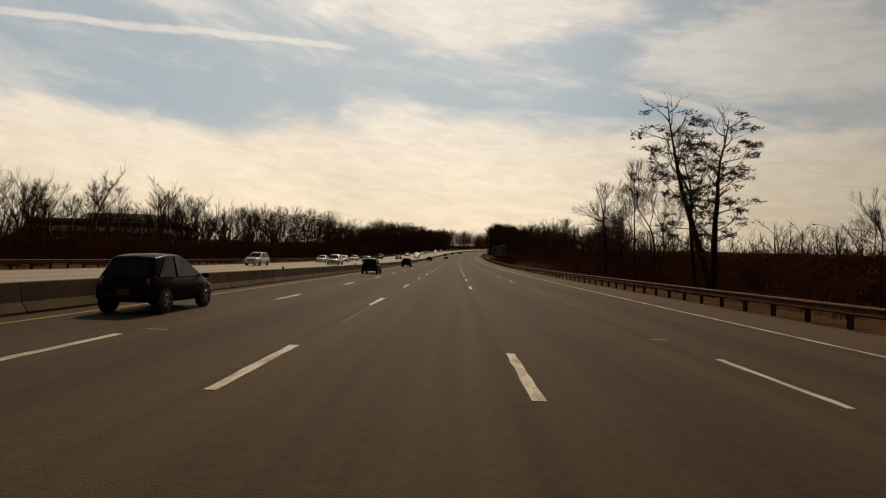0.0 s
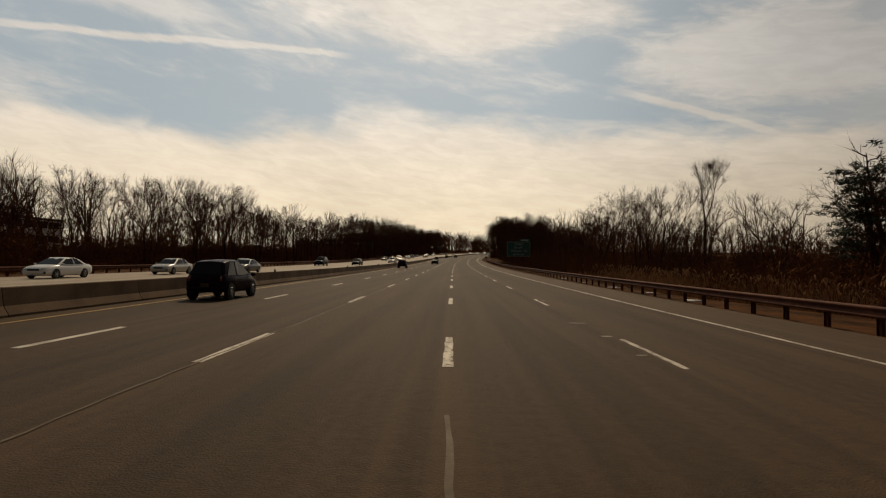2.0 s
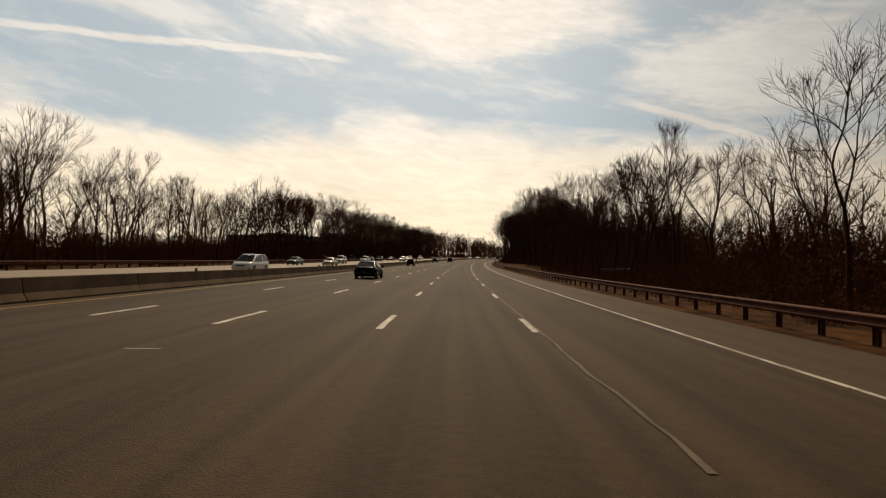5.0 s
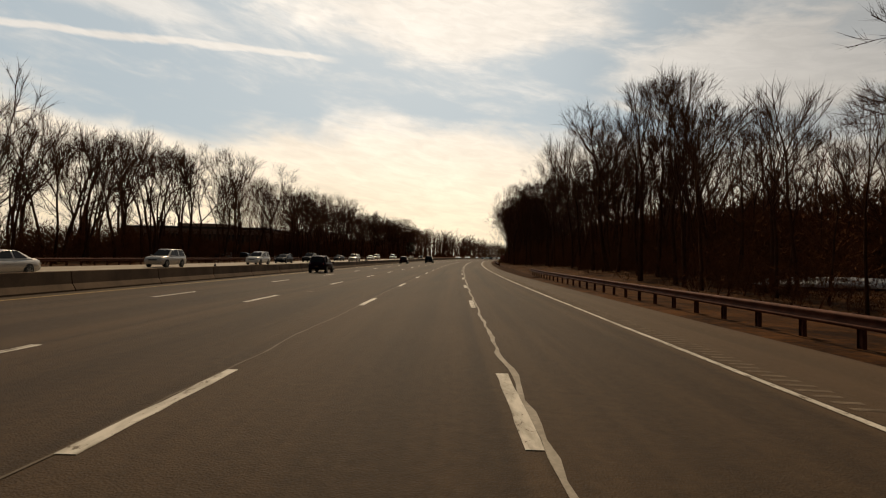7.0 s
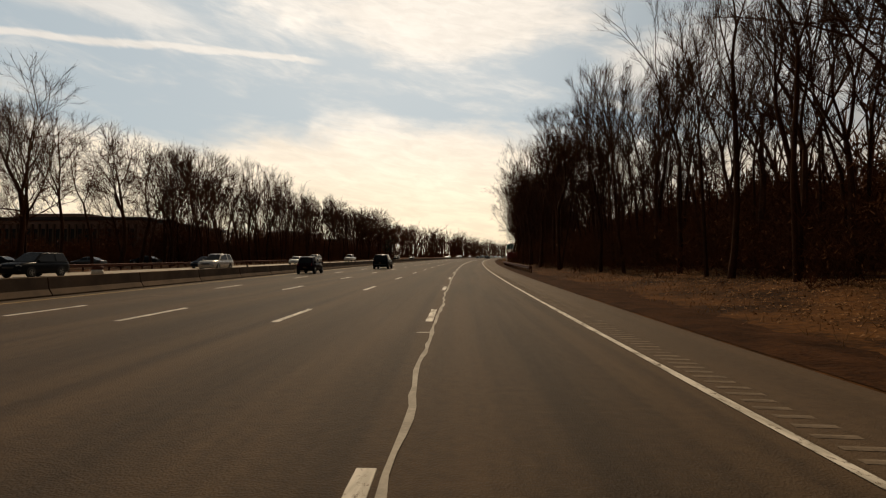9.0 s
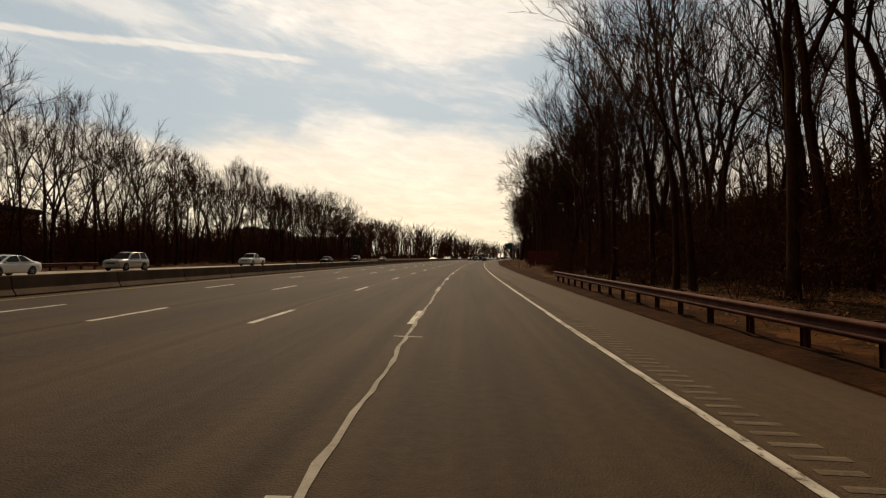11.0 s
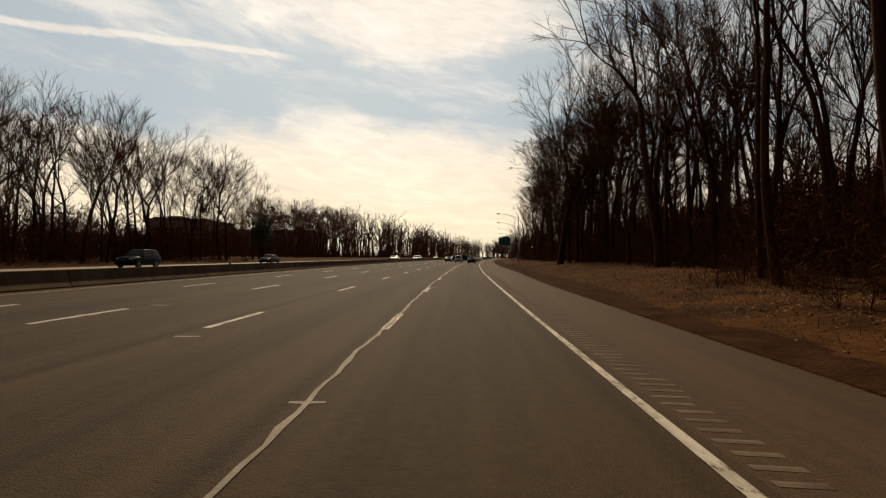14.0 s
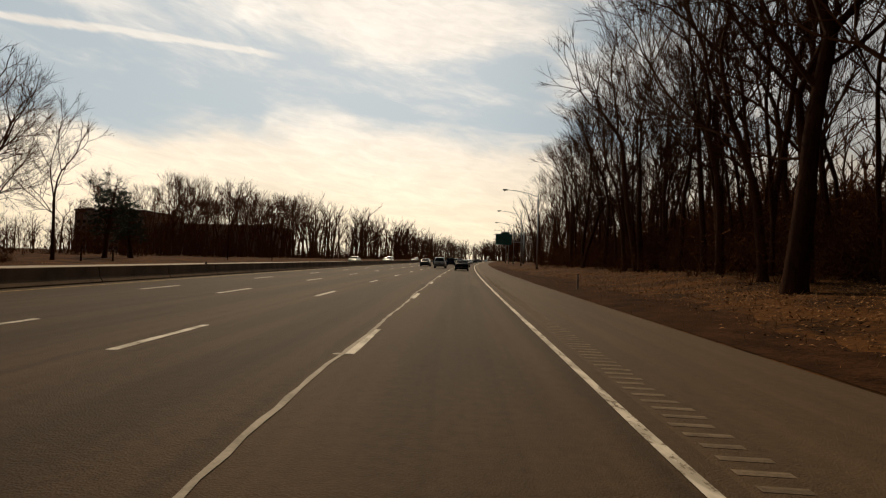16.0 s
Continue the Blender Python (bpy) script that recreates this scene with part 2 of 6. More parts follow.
GROOVE = material("scuffed_rumble_groove", ((0.085, 0.060, 0.038), (0.20, 0.148, 0.10)), 0.85, scale=2.0, fine=30.0, shine=0.12)
CONCRETE = material("stained_barrier_concrete", ((0.066, 0.042, 0.025), (0.150, 0.098, 0.060)), 0.9, scale=0.8, fine=24.0, bump=0.4, depth=0.01, vary=0.25, shine=0.12)
RUST = material("weathered_rusty_steel", ((0.045, 0.0150, 0.0085), (0.125, 0.046, 0.026)), 0.75, metal=0.15, scale=2.5, fine=40.0, bump=0.25, depth=0.004, shine=0.08)
GALVANISED = material("dull_galvanised_steel", ((0.22, 0.22, 0.21), (0.42, 0.41, 0.39)), 0.5, metal=0.85, scale=3.0, fine=30.0, bump=0.15, depth=0.002)
BARK = material("winter_bark", ((0.024, 0.0090, 0.0038), (0.068, 0.0265, 0.0112)), 0.95, scale=2.0, fine=14.0, bump=0.8, depth=0.03, vary=0.5, stretch=(1, 1, 0.35), shine=0.04)
TWIG = material("winter_twigs", ((0.040, 0.0155, 0.0066), (0.088, 0.0350, 0.0150)), 0.9, scale=0.8, fine=8.0, bump=0.0, vary=0.5, shine=0.04)
BRUSH = material("brown_brush", ((0.062, 0.0235, 0.0100), (0.135, 0.0520, 0.0225)), 0.95, scale=0.5, fine=6.0, bump=0.0, vary=0.4, shine=0.02)
DEADLEAF = material("dead_clinging_leaves", ((0.055, 0.0195, 0.0070), (0.125, 0.0450, 0.0155)), 0.95, scale=0.6, fine=7.0, bump=0.0, vary=0.4, shine=0.02)
REED = material("dry_reed", ((0.16, 0.076, 0.028), (0.34, 0.18, 0.074)), 0.85, scale=1.0, fine=8.0, bump=0.0, vary=0.3, shine=0.12)
LITTER = material("fallen_oak_leaves", ((0.10, 0.046, 0.016), (0.34, 0.165, 0.058)), 0.85, scale=1.0, fine=9.0, bump=0.0, shine=0.12)
NEEDLE = material("pine_needles", ((0.012, 0.018, 0.008), (0.035, 0.042, 0.018)), 0.7, scale=1.0, fine=10.0, bump=0.0, shine=0.12)
GREEN = material("green_sign_sheeting", ((0.004, 0.055, 0.040), (0.007, 0.085, 0.060)), 0.45, scale=1.0, fine=20.0, bump=0.05)
LEGEND = material("white_sign_lettering", ((0.28, 0.30, 0.29), (0.42, 0.44, 0.42)), 0.5, scale=3.0, fine=30.0, bump=0.0)
ALUMINIUM = material("bare_aluminium", ((0.30, 0.29, 0.27), (0.45, 0.44, 0.42)), 0.45, metal=0.9, scale=2.0, fine=30.0, bump=0.05)
DARK_RED = material("dark_red_panel", ((0.11, 0.007, 0.004), (0.20, 0.014, 0.008)), 0.7, scale=1.2, fine=14.0, bump=0.1)
SNOW = material("old_snow", ((0.45, 0.44, 0.42), (0.72, 0.71, 0.70)), 0.8, scale=1.5, fine=12.0, bump=0.6, depth=0.05)


# ---- building tools ----
def mesh_of(name, verts, faces, mat, smooth=False):
    me = bpy.data.meshes.new(name)
    me.from_pydata([tuple(v) for v in verts], [], [tuple(f) for f in faces])
    me.update()
    if smooth:
        me.shade_smooth()
    me.materials.append(mat)
    return me


def from_bm(name, bm, mat, smooth=False):
    me = bpy.data.meshes.new(name)
    bmesh.ops.recalc_face_normals(bm, faces=bm.faces)
    bm.to_mesh(me)
    bm.free()
    if smooth:
        me.shade_smooth()
    me.materials.append(mat)
    return me


def part(name, data, parent, m=None, label=""):
    """One mesh object under a thing or a part."""
    ob = new(name, data)
    ob.parent = parent
    if m is not None:
        ob.matrix_basis = m
    if label:
        tagged(ob, label)
    return ob


def thing(name, m, label, category, group="", kind="", data=None):
    ob = new(name, data)
    ob.matrix_basis = m
    return tagged(ob, label, category, group, kind)


def box(bm, size, at=(0, 0, 0), bevel=0.0, turn=(0, 0, 0), taper=1.0):
    made = bmesh.ops.create_cube(bm, size=1.0)["verts"]
    for v in made:
        k = taper if v.co.z > 0 else 1.0
        v.co = Vector((v.co.x * size[0] * k, v.co.y * size[1] * k, v.co.z * size[2]))
    if bevel:
        edges = list({ed for v in made for ed in v.link_edges})
        out = bmesh.ops.bevel(bm, geom=edges, offset=bevel, segments=2, affect="EDGES", clamp_overlap=True)
        made = list({v for f in out["faces"] for v in f.verts} | {v for v in made if v.is_valid})
    m = pose(*at, *turn)
    for v in made:
        v.co = m @ v.co
    return made


def rod(bm, p, q, r0, r1=None, sides=8, caps=True):
    p, q = Vector(p), Vector(q)
    r1 = r0 if r1 is None else r1
    m = Matrix.Translation((p + q) / 2) @ (q - p).to_track_quat("Z", "Y").to_matrix().to_4x4()
    bmesh.ops.create_cone(bm, cap_ends=caps, segments=sides, radius1=r0, radius2=r1, depth=(q - p).length, matrix=m)


def shoulder_edge(s):
    """Where the paved shoulder ends on the right."""
    return np.interp(s, [250, 285, 305, 322, 345, 392, 425, 455, 490, 515, 545], [10.75, 10.35, 9.95, 9.85, 10.05, 10.4, 10.55, 10.8, 10.8, 11.35, 11.2])


def strip(name, s_list, profile, mat, label, category, kind="structure", edge=None):
    """A sheet along the road; profile: (o, z) pairs from left to right. Its UV map holds metres."""
    s_list = np.asarray(s_list, float)
    o, z = np.array([q[0] for q in profile]), np.array([q[1] for q in profile])
    w = len(profile)
    o = np.repeat(o[None, :], len(s_list), 0)
    if edge:
        o[:, -2], o[:, -1] = edge(s_list) - 0.22, edge(s_list)
    verts = spots(s_list[:, None], o, z[None, :]).reshape(-1, 3)
    faces = [(i * w + j, i * w + j + 1, (i + 1) * w + j + 1, (i + 1) * w + j) for i in range(len(s_list) - 1) for j in range(w - 1)]
    me = mesh_of(name, verts, faces, mat)
    layer = me.uv_layers.new(name="metres")
    across = o.ravel()
    along = np.repeat(s_list, w)
    loops = np.array([lp.vertex_index for lp in me.loops])
    layer.data.foreach_set("uv", np.stack([across[loops], along[loops]], -1).ravel())
    return tagged(new(name, me), label, category, "", kind)


# ---- ground and carriageways ----
NEAR = np.concatenate([np.arange(-120, 760, 4.0), np.arange(760, 1500, 20.0)])


def lie(s, o):
    """Height of the open ground over the road's level."""
    s, o = np.broadcast_arrays(np.asarray(s, float), np.asarray(o, float))
    right = np.clip((o - 11.2) / 12.0, 0, 1)
    bank = np.interp(s, [250, 300, 420, 520, 700], [-0.9, 0.75, 0.9, 1.3, 0.6])
    z = bank * right * right * (3 - 2 * right)
    left = np.clip((-33.0 - o) / 10.0, 0, 1)
    z = z + left * np.interp(s, [0, 250, 420, 600], [-0.3, -0.2, 0.0, 0.35])
    z = z + 0.10 * np.sin(s * 0.23 + o * 0.4) * np.clip((np.abs(o + 10.7) - 22.5) / 4, 0, 1)
    return z - 0.035


def build_ground():
    s = np.concatenate([np.arange(-300, -40, 20.0), np.arange(-40, 720, 4.0), np.arange(720, 1500, 30.0), np.arange(1500, 3100, 200.0)])
    o = np.concatenate([-np.geomspace(1500, 60, 16), np.arange(-56, -32, 3.0), [-31, -20, -10, 0, 9, 10.5], np.arange(11.2, 30, 1.5), np.geomspace(32, 1500, 20)])
    verts = spots(s[:, None], o[None, :], lie(s[:, None], o[None, :])).reshape(-1, 3)
    w = len(o)
    faces = [(i * w + j, i * w + j + 1, (i + 1) * w + j + 1, (i + 1) * w + j) for i in range(len(s) - 1) for j in range(w - 1)]
    tagged(new("ground", mesh_of("ground", verts, faces, GROUND, True)), "brown winter ground of dead grass, soil and leaf litter", "ground", "", "structure")


build_ground()
road = strip("road", NEAR, [(-11.3, 0.0), (-10.4, 0.0), (-7.3, 0.012), (-3.66, 0.018), (0, 0.02), (3.66, 0.018), (7.66, 0.0)], ASPHALT, "worn brown-grey asphalt motorway of five lanes", "road")
shoulder = strip("shoulder", NEAR, [(7.66, 0.0), (9.0, -0.004), (10.3, -0.02), (10.55, -0.10)], SHOULDER, "pale dusty asphalt hard shoulder beside the lanes", "shoulder", edge=shoulder_edge)
strip("opposite_road", NEAR, [(-32.0, -0.02), (-29.0, 0.0), (-20.0, 0.02), (-12.0, 0.0)], OPPOSITE, "asphalt carriageway beyond the barrier, its colour paled to show sky glare", "road")


def ribbon(name, s0, s1, o, width, mat, parent, step=3.0, wander=0.0, ragged=0.0, z=0.024, seed=0, label=""):
    """A painted or filled line along the road, a few millimetres thick at its rim."""
    rnd = random.Random(seed)
    s = np.arange(s0, s1 + step / 2, step)
    shift, lateral = 0.0, []
    for i in range(len(s)):
        shift = 0.72 * shift + rnd.uniform(-1, 1) * wander
        lateral.append((o(s[i]) if callable(o) else o) + shift)
    lateral = np.array(lateral)
    half = np.array([width / 2 * (1 + ragged * rnd.uniform(-1, 1)) for _ in s])
    verts = np.concatenate([spots(s, lateral - half, z), spots(s, lateral + half, z)])
    k = len(s)
    faces = [(i, k + i, k + i + 1, i + 1) for i in range(k - 1)]
    return part(name, mesh_of(name, verts, faces, mat), parent, None, label)


PERIOD, DASH = 12.19, 3.2


def crown(o):
    return float(np.interp(o, [-11.3, -10.4, -7.3, -3.66, 0, 3.66, 7.66], [0, 0, 0.012, 0.018, 0.02, 0.018, 0]))


def dash_mesh(seed, length=DASH, width=0.155):
    """A worn painted dash: ragged sides, chipped ends, a bevelled rim."""
    rnd = random.Random(seed)
    k = 9
    ys = [-length * i / (k - 1) for i in range(k)]
    rim, top = [], []
    for i, y in enumerate(ys):
        j = 0.05 * rnd.uniform(-1, 1) if 0 < i < k - 1 else 0
        l, r = -width / 2 - rnd.uniform(-0.012, 0.012), width / 2 + rnd.uniform(-0.012, 0.012)
        rim.append(((l - 0.004, y + j, 0.0), (r + 0.004, y + j, 0.0)))
        top.append(((l, y + j, 0.005), (r, y + j, 0.005)))
    verts = [v for pair in rim for v in pair] + [v for pair in top for v in pair]
    b = 2 * k
    faces = []
    for i in range(k - 1):
        faces += [(b + 2 * i, b + 2 * i + 1, b + 2 * i + 3, b + 2 * i + 2), (2 * i, b + 2 * i, b + 2 * i + 2, 2 * i + 2), (2 * i + 1, 2 * i + 3, b + 2 * i + 3, b + 2 * i + 1)]
    return mesh_of("lane_dash", verts, faces, PAINT)


ASTRAY = {(2, 10): -1.1, (2, 20): -1.3, (3, 20): -1.2, (2, 5): 0.5, (3, 8): 0.4}  # dashes out of step: line, number, metres
GONE = {(2, 1), (3, 1), (3, 2)}  # worn away


def build_markings():
    dashes = [dash_mesh(i, DASH + 0.15 * (i % 3 - 1)) for i in range(6)]
    thin_dashes = [dash_mesh(20 + i, DASH - 0.2 * (i % 3), 0.10) for i in range(6)]
    rest_v, rest_f = [], []
    for line, (o, phase) in enumerate(((-7.315, 9.32), (-3.72, 8.68), (0.13, 8.54), (3.83, 8.73))):
        for i in range(-6, 110):
            s = phase + PERIOD * i + ASTRAY.get((line, i), 0.0)
            if (line, i) in GONE:
                continue
            if s < 640:
                thin = line == 3 and s < 110
                part("lane_dash", (thin_dashes if thin else dashes)[(i * 3 + line * 2) % 6], road, rest(s, o, crown(o) + 0.004))
            else:
                base = len(rest_v)
                rest_v += [spot(s - DASH, o - 0.08, 0.024), spot(s - DASH, o + 0.08, 0.024), spot(s, o + 0.08, 0.024), spot(s, o - 0.08, 0.024)]
                rest_f.append((base, base + 1, base + 2, base + 3))
    tagged(part("far_dashes", mesh_of("far_dashes", rest_v, rest_f, PAINT), road), kind="stuff")
    ribbon("edge_line", -110, 1400, lambda q: float(np.interp(q, [400, 420, 450, 480, 505, 515, 540], [7.53, 7.50, 7.47, 7.44, 7.39, 7.36, 7.38])), 0.125, PAINT, road, 2.0, 0.006, 0.12, 0.010, 3, "continuous white edge line, worn thin in places")
    ribbon("yellow_line", -110, 1400, -10.36, 0.13, YELLOW, road, 3.0, 0.006, 0.15, 0.010, 4, "continuous faded yellow edge line")
    for i, (s0, s1, o, width) in enumerate(((240, 720, lambda q: 3.83 + float(np.interp(q, [228, 245, 300, 380, 402, 416, 436, 450, 480, 520], [0.04, 0.11, 0.18, 0.14, 0.02, -0.12, -0.04, 0.02, -0.06, -0.12])), 0.075), (12, 66, -3.62, 0.05), (62, 118, -3.67, 0.04), (30, 76, 0.21, 0.05), (138, 176, 0.12, 0.055), (18, 60, 3.73, 0.03),
                                            (118, 160, 3.91, 0.055), (180, 240, 3.92, 0.06), (228, 300, 0.05, 0.03), (385, 412, 0.05, 0.035), (15, 50, -2 * LANE - 0.1, 0.04))):
        ribbon("joint_filler", s0, s1, o, width, SEAL if i == 0 else FAINT, road, 0.45, 0.035, 0.4, 0.027, 10 + i, "pale wavy strip of filler along a joint")
    # short cross marks of filler beside the lane lines
    rnd = random.Random(7)
    for i in range(70):
        s, line = rnd.uniform(0, 600), rnd.choice((-2, -1, 0, 1, 1))
        w, l, o = rnd.uniform(0.15, 0.6), rnd.uniform(0.05, 0.11), line * LANE + rnd.uniform(-0.35, 0.45)
        z = crown(o) + 0.006
        corners = [(-w / 2, -l / 2), (-w * 0.1, -l * 0.8), (w / 2, -l / 3), (w / 2, l / 2), (0, l * 0.6), (-w / 2, l / 3)]
        part("filler_dab", mesh_of("filler_dab", [(x, y, 0) for x, y in corners], [tuple(range(6))], SEAL), road, rest(s, o, z, rnd.uniform(-12, 12)))
    # cracks that wander across the lanes
    for i, (s, o0, o1) in enumerate(((93.2, -3.2, 0.1), (118.5, 0.4, 2.6), (196, -3.4, -0.8), (238.5, -6.2, -4.4), (287, -3.2, -0.6),
                                     (331, -3.2, -1.0), (394.5, -7, -4.8))):
        count = max(8, int((o1 - o0) / 0.22))
        q, pts = 0.0, []  # each is thin and broken
        for j in range(count + 1):
            q = 0.9 * q + rnd.gauss(0, 0.11)
            o = o0 + (o1 - o0) * j / count
            pts.append((s + q - (o - o0) * 0.22, o, rnd.uniform(0.002, 0.008)))
        verts = [spot(a0 + d * h, b0, crown(b0) + 0.005) for a0, b0, h in pts for d in (-1, 1)]
        part("crack", mesh_of("crack", verts, [(2 * j, 2 * j + 1, 2 * j + 3, 2 * j + 2) for j in range(count)], TAR), road)
    # rumble strip: slanting grooves cut beside the edge line
    verts, faces = [], []
    rnd = random.Random(8)
    s = 250.0
    while s < 700:
        b = len(verts)
        w = rnd.uniform(0.36, 0.46)
        near = 7.70 + rnd.uniform(0.0, 0.06)
        far = near + w
        for ds, o, z in ((0.0, near, 0.004), (0.0, far, 0.002), (0.11, far, 0.002), (0.11, near, 0.004), (0.055, near + 0.02, 0.010), (0.055, far - 0.02, 0.009)):
            verts.append(spot(s + ds - (o - near) * 0.06, o, z))
        faces += [(b, b + 1, b + 5, b + 4), (b + 4, b + 5, b + 2, b + 3), (b, b + 4, b + 3), (b + 1, b + 2, b + 5)]
        s += 0.305
    tagged(part("rumble_strip", mesh_of("rumble_strip", verts, faces, GROOVE), shoulder, None, "slanting scuffed grooves beside the edge line"), kind="stuff")


# ---- barrier and guardrails ----
def barrier_section(length):
    shape = [(-0.30, 0.0), (-0.30, 0.075), (-0.155, 0.30), (-0.085, 0.76), (-0.07, 0.78), (0.07, 0.78), (0.085, 0.76), (0.155, 0.30), (0.30, 0.075), (0.30, 0.0)]
    verts, faces = [], []
    for y, shrink in ((0, 0.985), (0.02, 1.0), (length * 0.5, 1.0), (length - 0.02, 1.0), (length, 0.985)):
        verts += [(x * shrink, y, z * shrink) for x, z in shape]
    k = len(shape)
    for i in range(4):
        faces += [(i * k + j, i * k + j + 1, (i + 1) * k + j + 1, (i + 1) * k + j) for j in range(k - 1)]
    faces += [tuple(range(k))[::-1], tuple(range(4 * k, 5 * k))]
    return mesh_of("barrier_section", verts, faces, CONCRETE)


def build_barrier():
    barrier = thing("median_barrier", stand(0, -11.55), "stained grey concrete median barrier of long sections", "barrier", "", "structure")
    back = barrier.matrix_basis.inverted()
    me = barrier_section(5.98)
    for i in range(-18, 118):
        part("barrier_section", me, barrier, back @ rest(i * 6.0, -11.55, -0.01))
    o = np.array([-0.30, -0.30, -0.155, -0.085, 0.085, 0.155, 0.30, 0.30]) - 11.55
    z = np.array([0, 0.075, 0.30, 0.77, 0.77, 0.30, 0.075, 0])
    s = np.arange(708, 1400, 12.0)
    verts = spots(s[:, None], o[None, :], z[None, :]).reshape(-1, 3)
    faces = [(i * 8 + j, i * 8 + j + 1, (i + 1) * 8 + j + 1, (i + 1) * 8 + j) for i in range(len(s) - 1) for j in range(7)]
    part("far_barrier", mesh_of("far_barrier", verts, faces, CONCRETE), barrier, back)


RAIL_SHAPE = [(0.0, 0.155), (0.035, 0.15), (0.08, 0.11), (0.08, 0.075), (0.015, 0.035), (0.0, 0.0), (0.015, -0.035), (0.08, -0.075), (0.08, -0.11), (0.035, -0.15), (0.0, -0.155)]


def guardrail(name, s0, s1, place, side, mat, label):
    """A corrugated rail on posts; side: -1 when its face looks to the left."""
    ob = thing(name, stand(s0, place(s0)), label, "guardrail", "", "structure")
    back = ob.matrix_basis.inverted()
    height = 0.56
    s = np.arange(s0, s1 + 0.1, 3.81)
    # each beam laps the next
    for i in range(len(s) - 1):
        verts = []
        for q in (s[i] - 0.12, s[i] + 1.9, s[i + 1] + 0.12):
            lift = 0.003 if i % 2 else 0.0
            verts += [spot(q, place(q) + side * (x + lift), height + float(lie(q, place(q))) + z + 0.03) for x, z in RAIL_SHAPE]
            verts += [spot(q, place(q) + side * (x + lift - 0.006), height + float(lie(q, place(q))) + z + 0.03) for x, z in RAIL_SHAPE]
        k = len(RAIL_SHAPE)
        faces = []
        for c in range(2):
            a0, b0 = c * 2 * k, (c + 1) * 2 * k
            for j in range(k - 1):
                faces += [(a0 + j, a0 + j + 1, b0 + j + 1, b0 + j), (a0 + k + j, b0 + k + j, b0 + k + j + 1, a0 + k + j + 1)]
            faces += [(a0, b0, b0 + k, a0 + k), (a0 + k - 1, a0 + 2 * k - 1, b0 + 2 * k - 1, b0 + k - 1)]
        part("rail", mesh_of("rail", verts, faces, mat, True), ob, back)
    bm = bmesh.new()  # an I-shaped post with its spacer block
    for y in (-0.075, 0.075):
        box(bm, (0.10, 0.008, 1.1), (0, y, 0.16))
    box(bm, (0.008, 0.15, 1.1), (0, 0, 0.16))
    post = from_bm("post", bm, mat)
    bm = bmesh.new()
    box(bm, (0.15, 0.10, 0.33), (0, 0, 0), 0.008)
    block = from_bm("spacer_block", bm, mat)
    for q in np.arange(s0, s1, 1.905):
        o = place(q)
        base = float(lie(q, o)) + 0.03
        # the flanges lie across the road
        one = part("post", post, ob, back @ stand(q, o - side * 0.22, base, 90 * 0))
        part("spacer_block", block, one, pose(side * 0.135, 0, 0.56))
    return ob


build_markings()
build_barrier()
guardrail("guardrail", -57.2, 306, lambda s: float(np.interp(s, [-60, 30, 85, 135, 160, 245, 262, 290, 306], [10.6, 10.6, 10.55, 11.1, 11.5, 11.6, 11.5, 11.25, 11.6])), -1, RUST, "rusty brown steel guardrail on short posts")
guardrail("guardrail", 362, 409, lambda s: 11.1 + 0.002 * (s - 362), -1, RUST, "short rusty steel guardrail with pale worn edges")
guardrail("guardrail", -60, 425, lambda s: -32.6, 1, RUST, "dark rusty steel guardrail beyond the opposite lanes")


# ---- bare trees ----
def tube(verts, faces, points, radii, sides):
    """Adds a tapered tube along the points; a last radius of 0 closes it to a tip."""
    rings = []
    for i, p in enumerate(points):
        d = (points[min(i + 1, len(points) - 1)] - points[max(i - 1, 0)]).normalized()
        u = d.orthogonal().normalized()
        w = d.cross(u)
        if radii[i] <= 0:
            rings.append([len(verts)])
            verts.append(p)
        else:
            rings.append(list(range(len(verts), len(verts) + sides)))
            for k in range(sides):
                c = 2 * math.pi * k / sides
                verts.append(p + (u * math.cos(c) + w * math.sin(c)) * radii[i])
    for lower, upper in zip(rings, rings[1:]):
        for k in range(sides):
            l = (k + 1) % sides
            faces.append((lower[k], lower[l], upper[0]) if len(upper) == 1 else (lower[k], lower[l], upper[l], upper[k]))


def bent(rnd, start, way, length, steps, wander, lift):
    """Points of a limb that wanders and turns up or down as it grows."""
    points, d = [start.copy()], way.normalized()
    for _ in range(steps):
        d = (d + Vector((rnd.gauss(0, wander), rnd.gauss(0, wander), rnd.gauss(0, wander) + lift))).normalized()
        points.append(points[-1] + d * (length / steps))
    return points


def along(points, f):
    f = f * (len(points) - 1)
    i = min(int(f), len(points) - 2)
    return points[i].lerp(points[i + 1], f - i), (points[i + 1] - points[i]).normalized()


def side_way(axis, angle, turn):
    u = axis.orthogonal().normalized()
    u.rotate(Matrix.Rotation(turn, 3, axis))
    return axis * math.cos(angle) + u * math.sin(angle)


